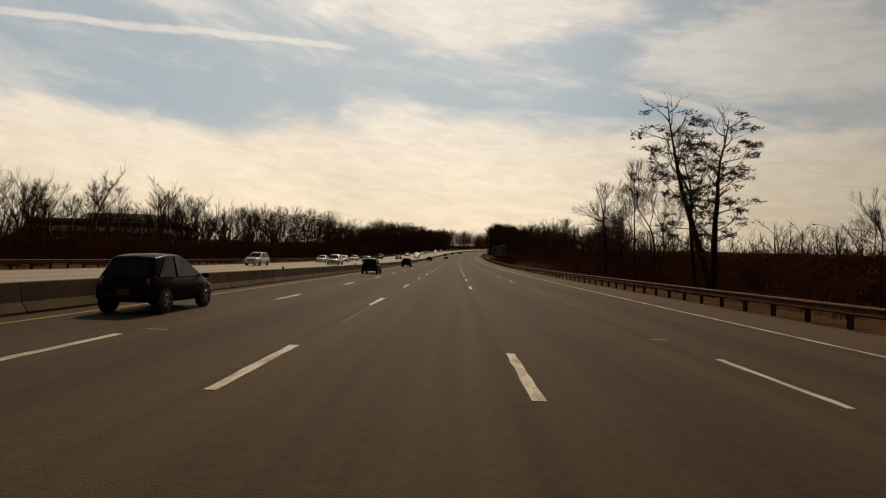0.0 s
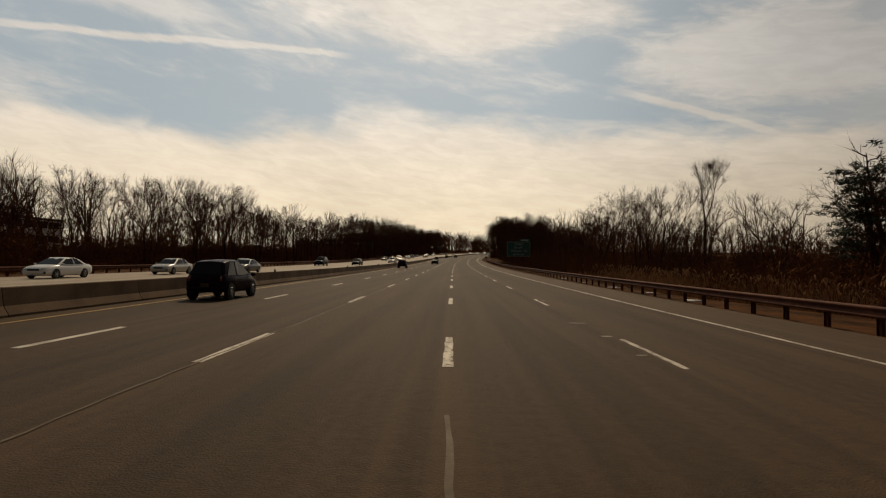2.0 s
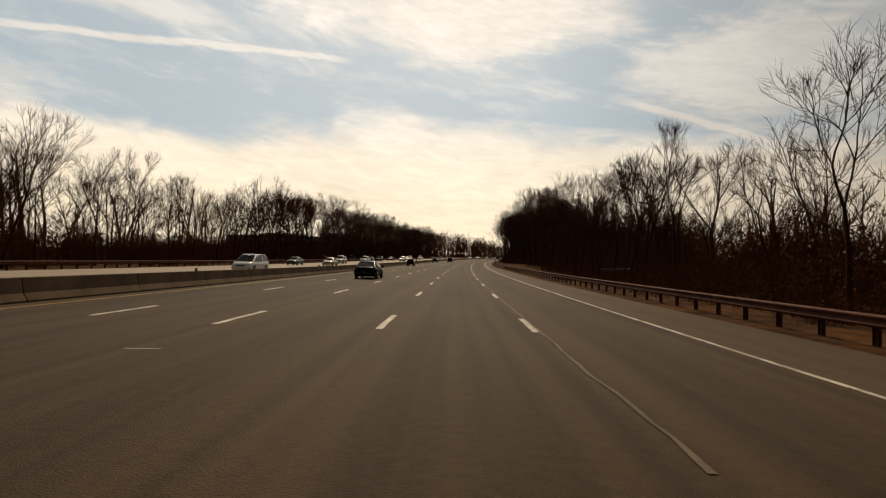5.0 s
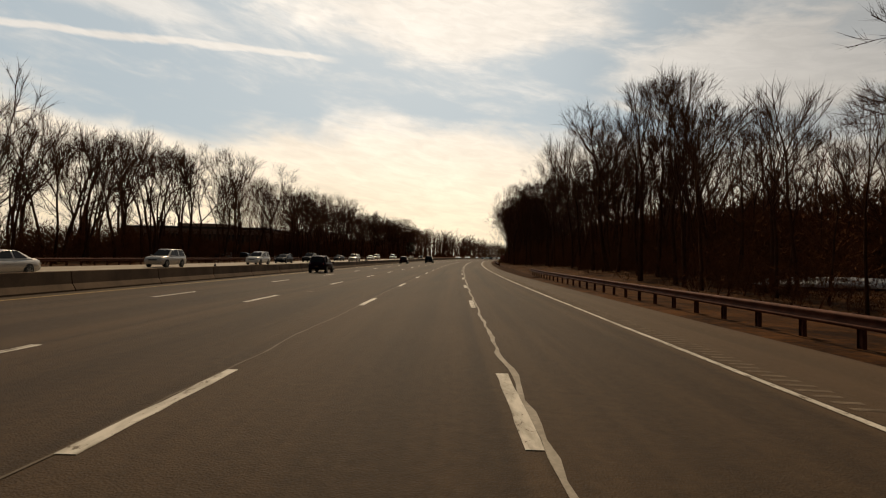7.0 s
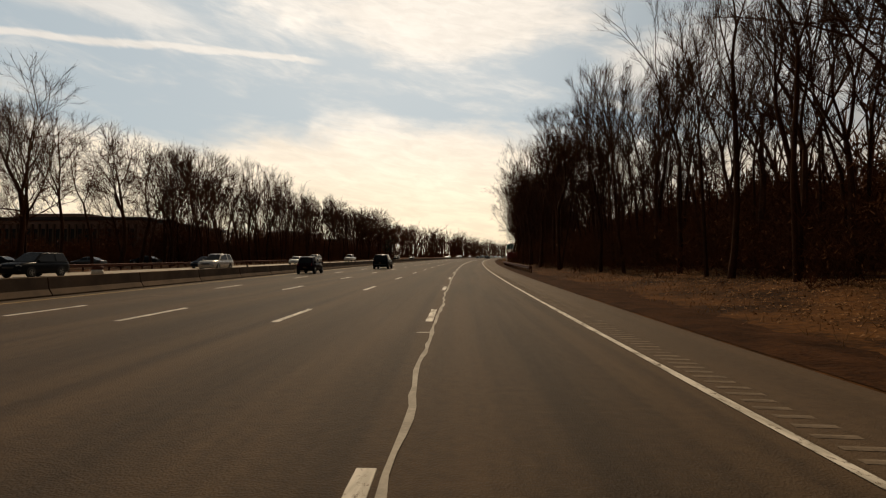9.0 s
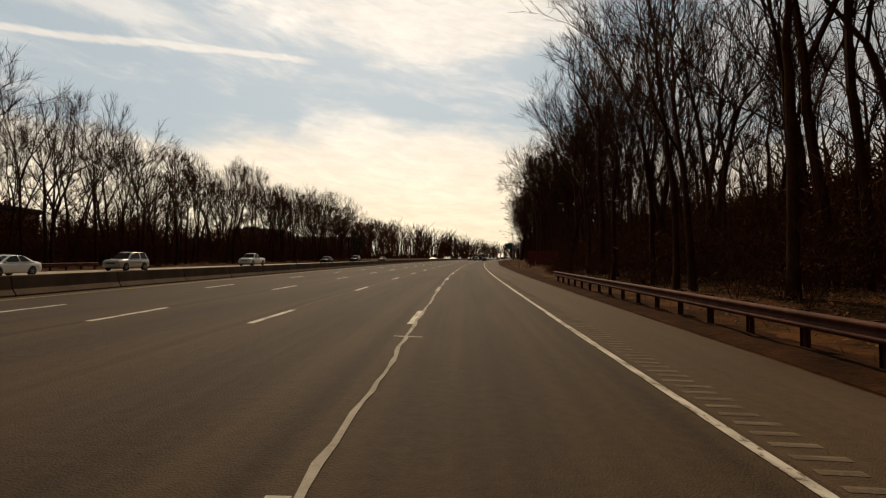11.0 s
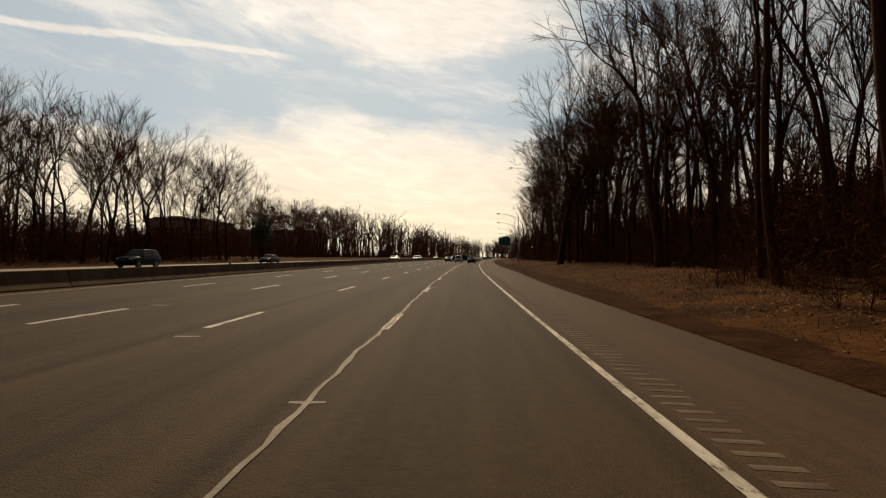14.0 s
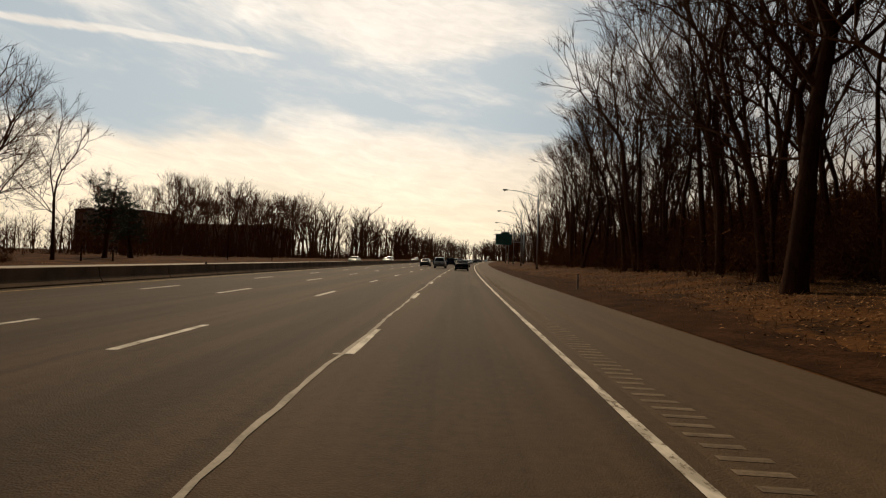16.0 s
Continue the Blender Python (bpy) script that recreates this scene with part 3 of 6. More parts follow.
def fork_tree(seed, height, radius, clear=0.3, angle=(0.25, 0.5), levels=6, ratio=0.78, up=0.07, wander=0.07, twigs=5, thick=0.011, shoots=1, lean=0.04, lead=0.5, twig=1.1):
    """A leafless tree that forks again and again: meshes for its trunk (with the great forks) and for its crown of limbs and twigs."""
    rnd = random.Random(seed)
    tv, tf, cv, cf = [], [], [], []
    first = height * (1 - clear) * (1 - ratio) / (1 - ratio ** levels)
    tilt = Vector((rnd.gauss(0, lean), rnd.gauss(0, lean), 1))
    trunk = bent(rnd, Vector((0, 0, -0.3)), tilt, height * clear + 0.3, 5, 0.035, 0.0)
    tube(tv, tf, trunk, [radius * k for k in (1.4, 1.08, 0.99, 0.94, 0.9, 0.87)], 7)

    def grow(at, way, length, r, level):
        steps = 3 if level < 4 else 2
        pts = bent(rnd, at, way, length, steps, wander, up)
        end = max(r * 0.76, 0.009)
        into = (tv, tf) if level < 2 else (cv, cf)
        tube(*into, pts, [r + (end - r) * i / steps for i in range(steps + 1)], 6 if level < 1 else 4 if level < 3 else 3)
        d = (pts[-1] - pts[-2]).normalized()
        if level >= levels - 2:
            for k in range(twigs):
                q, axis = along(pts, min(0.99, 0.15 + 0.85 * (k + rnd.random()) / twigs))
                tip = side_way(axis, rnd.uniform(0.2, 0.75), rnd.uniform(0, 6.28)) + Vector((0, 0, 0.12))
                tube(cv, cf, [q, q + tip.normalized() * twig * rnd.uniform(0.55, 1.3)], [thick, 0.0], 3)
        if level == levels - 1:
            return
        count, turn = (2 if rnd.random() < 0.66 else 3), rnd.uniform(0, 6.28)
        for k in range(count):
            spread = rnd.uniform(*angle) * (lead if k == 0 else 1.0)
            grow(pts[-1], side_way(d, spread, turn + 2 * math.pi * k / count + rnd.uniform(-0.4, 0.4)), length * ratio * rnd.uniform(0.84, 1.12) * (1.0 if k == 0 else 0.98), end * (0.92 if k == 0 else 0.70), level + 1)
        if level + 2 < levels:
            for _ in range(shoots):
                q, axis = along(pts, rnd.uniform(0.25, 0.85))
                grow(q, side_way(axis, angle[1] * rnd.uniform(1.1, 1.9), rnd.uniform(0, 6.28)), length * ratio * ratio * rnd.uniform(0.7, 1.1), max(0.012, r * 0.36), level + 2)

    grow(trunk[-1], (trunk[-1] - trunk[-2]), first, radius * 0.86, 0)
    tops = sorted(v.z for v in cv)
    scale = height / tops[int(len(tops) * 0.985)]
    for v in tv + cv:
        v *= scale
    return mesh_of("trunk", tv, tf, BARK, True), mesh_of("crown", cv, cf, TWIG)


TALL = [fork_tree(11 + i, 20.0, 0.16 + 0.025 * (i % 3), 0.28 + 0.04 * (i % 3), (0.22, 0.46), 7, 0.80, 0.05, 0.095, 3, 0.011) for i in range(6)]
BROAD = [fork_tree(31 + i, 18.0, 0.20, 0.16 + 0.03 * (i % 2), (0.32, 0.62), 7, 0.79, 0.06, 0.095, 3, 0.011) for i in range(5)]
SLIM = [fork_tree(51 + i, 19.0, 0.10 + 0.015 * i, 0.40, (0.18, 0.42), 6, 0.80, 0.06, 0.09, 5, 0.012) for i in range(5)]
INNER = [fork_tree(61 + i, 18.0, 0.10 + 0.02 * i, 0.36, (0.22, 0.5), 5, 0.80, 0.06, 0.08, 4, 0.018, twig=1.7) for i in range(4)]
MID = [fork_tree(91 + i, 19.0, 0.18, 0.20 + 0.03 * (i % 3), (0.30, 0.58), 6, 0.79, 0.07, 0.085, 4, 0.015, 2, twig=1.25) for i in range(5)]
WIDE = [fork_tree(96 + i, 18.0, 0.22, 0.15, (0.36, 0.70), 6, 0.79, 0.07, 0.085, 4, 0.015, 2, twig=1.25) for i in range(4)]
OAK = [fork_tree(131 + i, 20.0, 0.30, 0.15, (0.36, 0.72), 7, 0.79, 0.06, 0.075, 3, 0.014, 2, twig=1.2) for i in range(3)]
LEAN = [fork_tree(71 + i, 19.0, 0.22, 0.40, (0.3, 0.65), 6, 0.80, 0.04, 0.13, 5, 0.012, lean=0.14) for i in range(2)]
SMALL = [fork_tree(81 + i, 8.0, 0.12, 0.12, (0.32, 0.66), 6, 0.79, 0.06, 0.10, 5, 0.011, twig=0.6) for i in range(3)]
FIRST = {}


def plant(pair, s, o, scale=1.0, turn=0.0, label="tall leafless tree at the wood's edge", group="roadside trees", z=None):
    base = float(lie(s, o)) if z is None else z
    m = stand(s, o, base, turn, scale)
    key = (pair[0].name, label, group)
    if key in FIRST:
        p = m.translation
        made = copy_thing(FIRST[key], pose(*p, 0, 0, turn - heading(s)))
        made.scale = (scale, scale, scale * random.Random(s * 7 + o).uniform(0.95, 1.05))
        return made
    tree = thing("tree", m, label, "tree", group)
    part("trunk", pair[0], tree)
    part("crown", pair[1], tree)
    FIRST[key] = tree
    return tree


def thicket_mesh(seed, wide, deep, bushes, heights, leaves, leaf=1.0):
    """A patch of tangled bushes of uneven height, each with many stems, sprigs and withered leaves."""
    rnd = random.Random(seed)
    verts, faces = [], []
    for _ in range(bushes):
        at = Vector((rnd.uniform(-deep / 2, deep / 2), rnd.uniform(-wide / 2, wide / 2), -0.2))
        tall = rnd.choice(heights)
        for k in range(5):
            c = rnd.uniform(0, 6.28)
            spread = rnd.uniform(0.1, 0.75)
            stem = bent(rnd, at, Vector((math.cos(c) * spread, math.sin(c) * spread, 1)), tall * rnd.uniform(0.6, 1.15), 2, 0.22, -0.04)
            r = rnd.uniform(0.010, 0.022)
            tube(verts, faces, stem, [r, r * 0.7, 0.0], 3)
            for _ in range(6):
                q, axis = along(stem, rnd.uniform(0.2, 0.99))
                tip = q + side_way(axis, rnd.uniform(0.35, 1.2), rnd.uniform(0, 6.28)) * rnd.uniform(0.5, 1.3) * (tall / 4) ** 0.5
                tube(verts, faces, [q, tip], [0.012, 0.0], 3)
            for _ in range(leaves):
                q, axis = along(stem, rnd.uniform(0.05, 0.88))
                q = q + Vector((rnd.gauss(0, 0.35), rnd.gauss(0, 0.35), rnd.gauss(0, 0.25)))
                u = Vector((rnd.gauss(0, 0.5), rnd.gauss(0, 0.5), rnd.gauss(0.9, 0.5))).normalized() * rnd.uniform(0.14, 0.40) * leaf
                w = u.orthogonal().normalized() * rnd.uniform(0.022, 0.05) * leaf
                b = len(verts)
                verts += [q - u, q - w + u * 0.2, q + u * 1.1, q + w]
                faces += [(b, b + 1, b + 3), (b + 1, b + 2, b + 3)]
    return mesh_of("thicket", verts, faces, DEADLEAF)


THICKETS = [thicket_mesh(101 + i, 9.0, 4.5, 7, (1.4, 2.0, 2.6, 3.4), 16, 0.6) for i in range(4)]
HEDGES = [thicket_mesh(111 + i, 11.0, 4.5, 8, (3.2, 4.2, 5.2, 6.2), 16, 0.75) for i in range(4)]
SCRUB = [thicket_mesh(141 + i, 22.0, 8.0, 15, (4.0, 5.0, 6.0, 7.2), 10, 1.3) for i in range(3)]


def bramble_mesh(seed, long, deep, tall, count, size, width):
    """A long bank of scrub with a bumpy top, filled with thin upright slips of twig and withered leaf."""
    rnd = random.Random(seed)
    bumps = [(rnd.uniform(-deep / 2, deep / 2), rnd.uniform(-long / 2, long / 2), rnd.uniform(1.3, 2.6), tall * rnd.uniform(0.55, 1.0)) for _ in range(int(long * 1.1))]
    verts, faces = [], []
    for _ in range(count):
        x, y, r, h = rnd.choice(bumps)
        a0, q = rnd.uniform(0, 6.28), rnd.random() ** 0.5
        p = Vector((x + math.cos(a0) * q * r, y + math.sin(a0) * q * r, h * math.sqrt(max(0.0, 1 - 0.8 * q * q)) * rnd.random() ** 0.8))
        u = Vector((rnd.gauss(0, 0.7), rnd.gauss(0, 0.7), rnd.gauss(0.8, 0.6))).normalized() * size * rnd.uniform(0.5, 1.2)
        w = Vector((rnd.gauss(0, 1), rnd.gauss(0, 1), rnd.gauss(0, 1))).cross(u).normalized() * width * rnd.uniform(0.5, 1.3)
        b = len(verts)
        verts += [p - w, p + w, p + u]
        faces.append((b, b + 1, b + 2))
    return mesh_of("thicket", verts, faces, DEADLEAF)


BRAMBLE = [bramble_mesh(151 + i, 20.0, 4.0, 4.6, 7000, 0.55, 0.032) for i in range(3)]
FAR_BRAMBLE = [bramble_mesh(161 + i, 22.0, 5.0, 6.6, 5000, 0.9, 0.055) for i in range(3)]


def brush(me, s, o, scale=1.0, turn=0.0):
    return thing("thicket", stand(s, o, float(lie(s, o)), turn, scale), "tangled brown leafless brush under the trees", "brush", "roadside brush", "stuff", me)


def wood(name, kinds, places, mat, label):
    """Many trees joined into one stand; places: (kind, s, o, scale across, scale up, turn)."""
    packed = []
    for pair in kinds:
        joined, faces, shift = [], [], 0
        for me in pair:
            co = np.empty(len(me.vertices) * 3)
            me.vertices.foreach_get("co", co)
            joined.append(co.reshape(-1, 3))
            faces += [tuple(v + shift for v in f.vertices) for f in me.polygons]
            shift += len(me.vertices)
        packed.append((np.concatenate(joined), faces))
    verts, faces, total = [], [], 0
    for kind, s, o, wide, tall, c in places:
        co, fs = packed[kind]
        base = spot(s, o, float(lie(s, o)) - 0.1)
        x, y = co[:, 0] * math.cos(c) - co[:, 1] * math.sin(c), co[:, 0] * math.sin(c) + co[:, 1] * math.cos(c)
        verts.append(np.stack([base.x + x * wide, base.y + y * wide, base.z + co[:, 2] * tall], -1))
        faces += [tuple(v + total for v in f) for f in fs]
        total += len(co)
    tagged(new(name, mesh_of(name, np.concatenate(verts), faces, mat)), label, "woodland", "", "stuff")


def wood_edge(s):
    """Where the dense wood on the right begins."""
    return float(np.interp(s, [215, 235, 282, 300, 345, 365, 410, 424, 434, 443, 451, 457, 470, 482, 496, 590, 640], [23, 19, 19, 19.5, 18.5, 15.5, 15.0, 14.8, 16.6, 19.5, 20.2, 17.8, 17.6, 19.2, 20.8, 20, 24]))


def build_woods():
    rnd, low = random.Random(5), random.Random(31)
    # right: scattered trees and brush behind the guardrail
    for s in np.arange(20, 232, 8.0):
        for o in (19, 27):
            if o == 19 and s < 150 and rnd.random() < 0.5:
                continue
            brush(rnd.choice(THICKETS + HEDGES[:2]) if o < 30 else rnd.choice(HEDGES), s + rnd.uniform(-2, 2), o + rnd.uniform(-2, 2) + (8 if s < 60 else 0), rnd.uniform(1.1, 1.5) if 50 < s < 150 else rnd.uniform(0.8, 1.2), rnd.uniform(-20, 20))
    for s, o, pair, high, turn in ((61.7, 20.0, TALL[0], 15.8, 20), (60.4, 21.6, TALL[1], 15.0, 70), (63.2, 19.4, SLIM[0], 13.8, 0), (68.0, 18.4, LEAN[0], 14.5, 140), (66.7, 20.4, BROAD[0], 12.2, 30), (70.5, 21.6, BROAD[1], 11.0, 60),
                                   (77, 20.6, BROAD[3], 10.6, 15), (82, 22, BROAD[4], 9.8, 110), (88, 23, BROAD[2], 9.2, 250), (72.6, 19.4, BROAD[0], 12.0, 170), (74.5, 21.5, SMALL[0], 9.6, 300), (79, 23.0, SMALL[1], 9.0, 10), (64.5, 23.5, BROAD[2], 12.6, 90), (46.4, 20.2, LEAN[1], 17.0, 200), (50.5, 33.5, SMALL[2], 7.6, 50), (47.0, 34.0, SMALL[1], 7.8, 90),
                                   (33.5, 26.0, SLIM[2], 9.4, 15), (34.5, 28.0, SMALL[0], 8.0, 200), (130, 23.0, BROAD[3], 12.6, 40), (120.5, 23.5, TALL[2], 13.6, 120), (111, 24.0, LEAN[0], 10.0, 10), (103, 25.5, BROAD[0], 9.8, 260),
                                   (106, 28.0, BROAD[4], 10.2, 80), (99, 24.5, SMALL[2], 9.6, 0), (109, 31.0, WIDE[0], 10.5, 30), (140, 29.0, SMALL[2], 9.4, 70), (146, 36, SMALL[0], 9.6, 90), (88, 36, SMALL[1], 9.0, 10), (94, 29, SMALL[2], 8.4, 40),
                                   (203, 21.5, BROAD[1], 15.0, 140), (199, 25.0, WIDE[1], 13.0, 20), (187, 24.0, BROAD[2], 11.2, 190), (192, 28.0, SLIM[1], 11.0, 30), (181, 26.0, SLIM[3], 10.0, 50), (169.5, 23.5, BROAD[3], 14.6, 130),
                                   (167, 26.5, TALL[5], 14.4, 20), (173, 29.0, BROAD[0], 13.5, 100), (211, 25, WIDE[3], 14.0, 15), (219, 27, BROAD[0], 14.5, 75), (150, 33, SMALL[1], 9.0, 75), (158, 38, WIDE[0], 12.5, 215), (160, 24.5, BROAD[4], 15.6, 35), (149, 25, BROAD[1], 12.8, 160), (142, 26, TALL[1], 11.0, 75), (154, 29, TALL[4], 14.0, 300), (133, 21.5, BROAD[2], 12.8, 210), (164, 33, MID[3], 14.5, 0)):
        k = 0.88 * high / (8.0 if pair in SMALL else 18.0 if pair in BROAD + WIDE else 19.5)
        plant(pair, s, o, k, turn, "bare winter tree standing among roadside brush", "scattered roadside trees")
    for s in list(np.arange(22, 92, 6.5)) + list(np.arange(146, 256, 6.5)):
        brush(rnd.choice(THICKETS), s + rnd.uniform(-2, 2), 15.2 + rnd.uniform(-0.5, 0.8), rnd.uniform(0.5, 0.78), rnd.uniform(-12, 12))
    # right: the dense wood, its front rows one by one and the trees behind them joined
    s = 226.0
    second = []
    while s < 598:
        for row in range(2):
            pick = rnd.random()
            pair = rnd.choice(TALL) if pick < 0.34 else rnd.choice(BROAD) if pick < 0.54 else rnd.choice(SLIM) if pick < 0.93 else rnd.choice(LEAN)
            q, o = s + rnd.uniform(-1.6, 1.6), wood_edge(s) + row * 4.2 + rnd.uniform(-0.6, 2.2)
            if 258 < q < 274 and rnd.random() < 0.45:
                continue
            k = rnd.uniform(0.84, 1.04) * float(np.interp(q, [226, 248, 256, 264, 272, 282, 294, 330, 350, 364, 392, 440, 480, 545, 580, 598], [0.84, 0.80, 0.60, 0.54, 0.60, 0.76, 0.92, 1.04, 0.94, 0.90, 1.0, 1.04, 1.16, 1.24, 1.0, 0.8]))
            if row:
                second.append((rnd.randrange(7), q, o, k, k, rnd.uniform(0, 6.28)))
            else:
                plant(pair, q, o, k, rnd.uniform(0, 360), "tall leafless tree at the wood's edge", "trees of the wood")
        s += 3.9
    wood("inner_wood", BACK, second, TWIG, "leafless trees crowded behind the wood's edge")
    inner = []
    for s in np.arange(232, 640, 4.2):
        for row in range(4 if s > 330 else 3):
            q, o = s + rnd.uniform(-2.4, 2.4), wood_edge(s) + 5 + row * 5.5 + rnd.uniform(-2.5, 2.5)
            if 250 < q < 290 and o > 26:
                continue
            k = rnd.uniform(0.8, 1.12) * float(np.interp(q, [230, 270, 290, 330, 560, 640], [0.6, 0.5, 0.75, 1.0, 1.1, 0.7]))
            inner.append((rnd.randrange(4), q, o, k, k, rnd.uniform(0, 6.28)))
    wood("inner_wood", INNER, inner, BARK, "slim dark leafless trees crowded inside the wood")
    for s in np.arange(228, 640, 8.0):
        for row in range(2):
            if 256 < s < 280 and row > 0:
                continue
            brush(rnd.choice(THICKETS + HEDGES[:1]) if row == 0 else rnd.choice(HEDGES), s + rnd.uniform(-2, 2), wood_edge(s) + 0.2 + row * 5.6 + rnd.uniform(-0.8, 1.0), rnd.uniform(0.75, 1.2) * (1.0, 1.3)[row], rnd.uniform(-15, 15))
    for s in np.arange(236, 640, 14.0):
        brush(rnd.choice(BRAMBLE), s + rnd.uniform(-2, 2), wood_edge(s) + 3.4 + rnd.uniform(-0.6, 0.8), rnd.uniform(0.75, 1.0) if s > 290 else 0.6, rnd.uniform(-4, 4))
        if not 250 < s < 286:
            brush(rnd.choice(FAR_BRAMBLE), s + rnd.uniform(-2, 2), wood_edge(s) + 12 + rnd.uniform(-1, 1), rnd.uniform(0.95, 1.2), rnd.uniform(-4, 4))
            brush(rnd.choice(FAR_BRAMBLE), s + rnd.uniform(-2, 2), wood_edge(s) + 22 + rnd.uniform(-1, 1), rnd.uniform(1.3, 1.6), rnd.uniform(-4, 4))
            if s > 300:
                brush(rnd.choice(FAR_BRAMBLE), s + rnd.uniform(-2, 2), wood_edge(s) + 32 + rnd.uniform(-1, 1), rnd.uniform(1.9, 2.3), rnd.uniform(-4, 4))
    for s in np.arange(26, 240, 15.0):
        brush(rnd.choice(BRAMBLE), s + rnd.uniform(-2, 2), 23.5 + rnd.uniform(-1, 1) + (7 if s < 50 else 0), rnd.uniform(0.5, 0.7) if s < 95 else 0.88, rnd.uniform(-6, 6))
        brush(rnd.choice(FAR_BRAMBLE), s + rnd.uniform(-2, 2), 37 + rnd.uniform(-2, 2), rnd.uniform(0.68, 0.8) if s < 95 else rnd.uniform(0.95, 1.15), rnd.uniform(-6, 6))
    for s in np.arange(38, 130, 15.0):
        brush(rnd.choice(FAR_BRAMBLE), s + rnd.uniform(-2, 2), 56 + rnd.uniform(-2, 2), rnd.uniform(0.85, 1.0), rnd.uniform(-6, 6))
    for s in np.arange(24, 132, 11.0):
        for o, k in ((30.5, 0.62), (43, 0.82), (49.5, 0.95)):
            brush(low.choice(FAR_BRAMBLE), s + low.uniform(-2, 2), o + low.uniform(-1, 1), k * low.uniform(0.92, 1.08), low.uniform(-6, 6))
    for s in np.arange(30, 570, 15.0):
        if not 352 < s < 408:
            brush(rnd.choice(FAR_BRAMBLE), s + rnd.uniform(-2, 2), -50 + rnd.uniform(-1.5, 1.5), rnd.uniform(0.7, 0.85) if s < 110 else rnd.uniform(0.85, 1.05), rnd.uniform(-6, 6))
        brush(rnd.choice(FAR_BRAMBLE), s + rnd.uniform(-2, 2), -62 + rnd.uniform(-1.5, 1.5), rnd.uniform(0.8, 1.0) * (1.75 if s > 405 else 1.0), rnd.uniform(-6, 6))
    for s in np.arange(418, 462, 4.5):
        brush(rnd.choice(THICKETS), s + rnd.uniform(-1, 1), wood_edge(s) - 0.6, rnd.uniform(0.5, 0.8), rnd.uniform(-12, 12))
    for s in np.arange(458, 486, 3.6):
        brush(low.choice(THICKETS), s + low.uniform(-1, 1), wood_edge(s) - 0.9 + low.uniform(-0.4, 0.4), low.uniform(0.55, 0.85), low.uniform(-12, 12))
    plant(OAK[2], 529, 17.8, 1.3, 70, "huge round-crowned leafless tree at the wood's edge", "trees of the wood")
    plant(LEAN[0], 499.5, 20.6, 1.34, 10, "thick dark leaning oak in front of the wood", "trees of the wood")
    # left, beyond the opposite lanes
    behind = []
    for s in np.arange(40, 590, 5.2):
        tall = float(np.interp(s, [40, 120, 170, 185, 215, 240, 290, 310, 330, 345, 470, 560, 590], [0.54, 0.60, 0.86, 0.82, 0.70, 0.74, 0.72, 0.94, 1.10, 1.14, 1.00, 1.06, 1.02]))
        for row in range(3):
            q, o = s + rnd.uniform(-2, 2), -41.5 - row * 7 + rnd.uniform(-3.0, 2.5)
            if s < 200:
                o -= 6
            if s > 566 - row * 12:
                continue
            pick = rnd.random()
            k = tall * rnd.uniform(0.84, 1.08)
            if row:
                behind.append((rnd.randrange(7), q, o, k, k, rnd.uniform(0, 6.28)))
                continue
            pair = rnd.choice(MID) if pick < 0.45 else rnd.choice(WIDE) if pick < 0.75 else rnd.choice(SLIM)
            if 352 < s < 392:
                continue
            plant(pair, q, o, k, rnd.uniform(0, 360), "tall leafless tree beside the opposite lanes", "trees across the road")
    for s, o, i, k in ((351, -42.5, 1, 0.90), (361.5, -40.0, 0, 1.0), (367, -45.0, 2, 0.88), (378, -40.5, 1, 0.93), (386, -43.0, 2, 0.92), (389.5, -40.5, 0, 0.85)):
        plant(OAK[i], s, o, k, 40 * i + s, "broad round-crowned leafless tree beside the opposite lanes", "trees across the road")
    rows_behind = []
    for s in list(np.arange(296, 352, 4.4)) + list(np.arange(408, 560, 4.6)):
        k = rnd.uniform(0.88, 1.05)
        rows_behind.append((rnd.randrange(7), s + rnd.uniform(-1.2, 1.2), -46.5 + rnd.uniform(-2.3, 2.3), k, k, rnd.uniform(0, 6.28)))
    for s in np.arange(98, 228, 6.5):
        k = rnd.uniform(0.46, 0.6) if s < 150 else rnd.uniform(0.55, 0.72)
        rows_behind.append((rnd.randrange(7), s + rnd.uniform(-2, 2), 32 + rnd.uniform(-4, 4), k, k, rnd.uniform(0, 6.28)))
    wood("inner_wood", BACK, rows_behind, TWIG, "leafless trees standing close behind the front rows")
    for s, o, k in ((525, 20.0, 1.2), (533, 20.8, 1.15), (522, 23, 1.2)):
        plant(WIDE[int(s) % 4], s, o, k, s * 7, "tall leafless tree at the wood's edge", "trees of the wood")
    for s, o in ((355, -47.5), (364.5, -49), (371.5, -43.5), (374, -50), (381.5, -47), (393, -46), (397, -42.5), (402, -48)):
        plant(rnd.choice(MID + WIDE), s, o, rnd.uniform(0.9, 1.08), rnd.uniform(0, 360), "tall leafless tree beside the opposite lanes", "trees across the road")
    for s, o, i, k in ((160, -43.0, 0, 0.66), (168, -41.5, 1, 0.72), (176.5, -43.5, 2, 0.75), (184, -42.0, 0, 0.70), (192, -44.0, 1, 0.60), (226, -43, 2, 0.64)):
        plant(OAK[i], s, o, k, 50 * i + s, "broad round-crowned leafless tree beside the opposite lanes", "trees across the road")
    wood("inner_wood", BACK, [b for b in behind if not 350 < b[1] < 400], BARK, "dark leafless trees in rows beyond the opposite lanes")
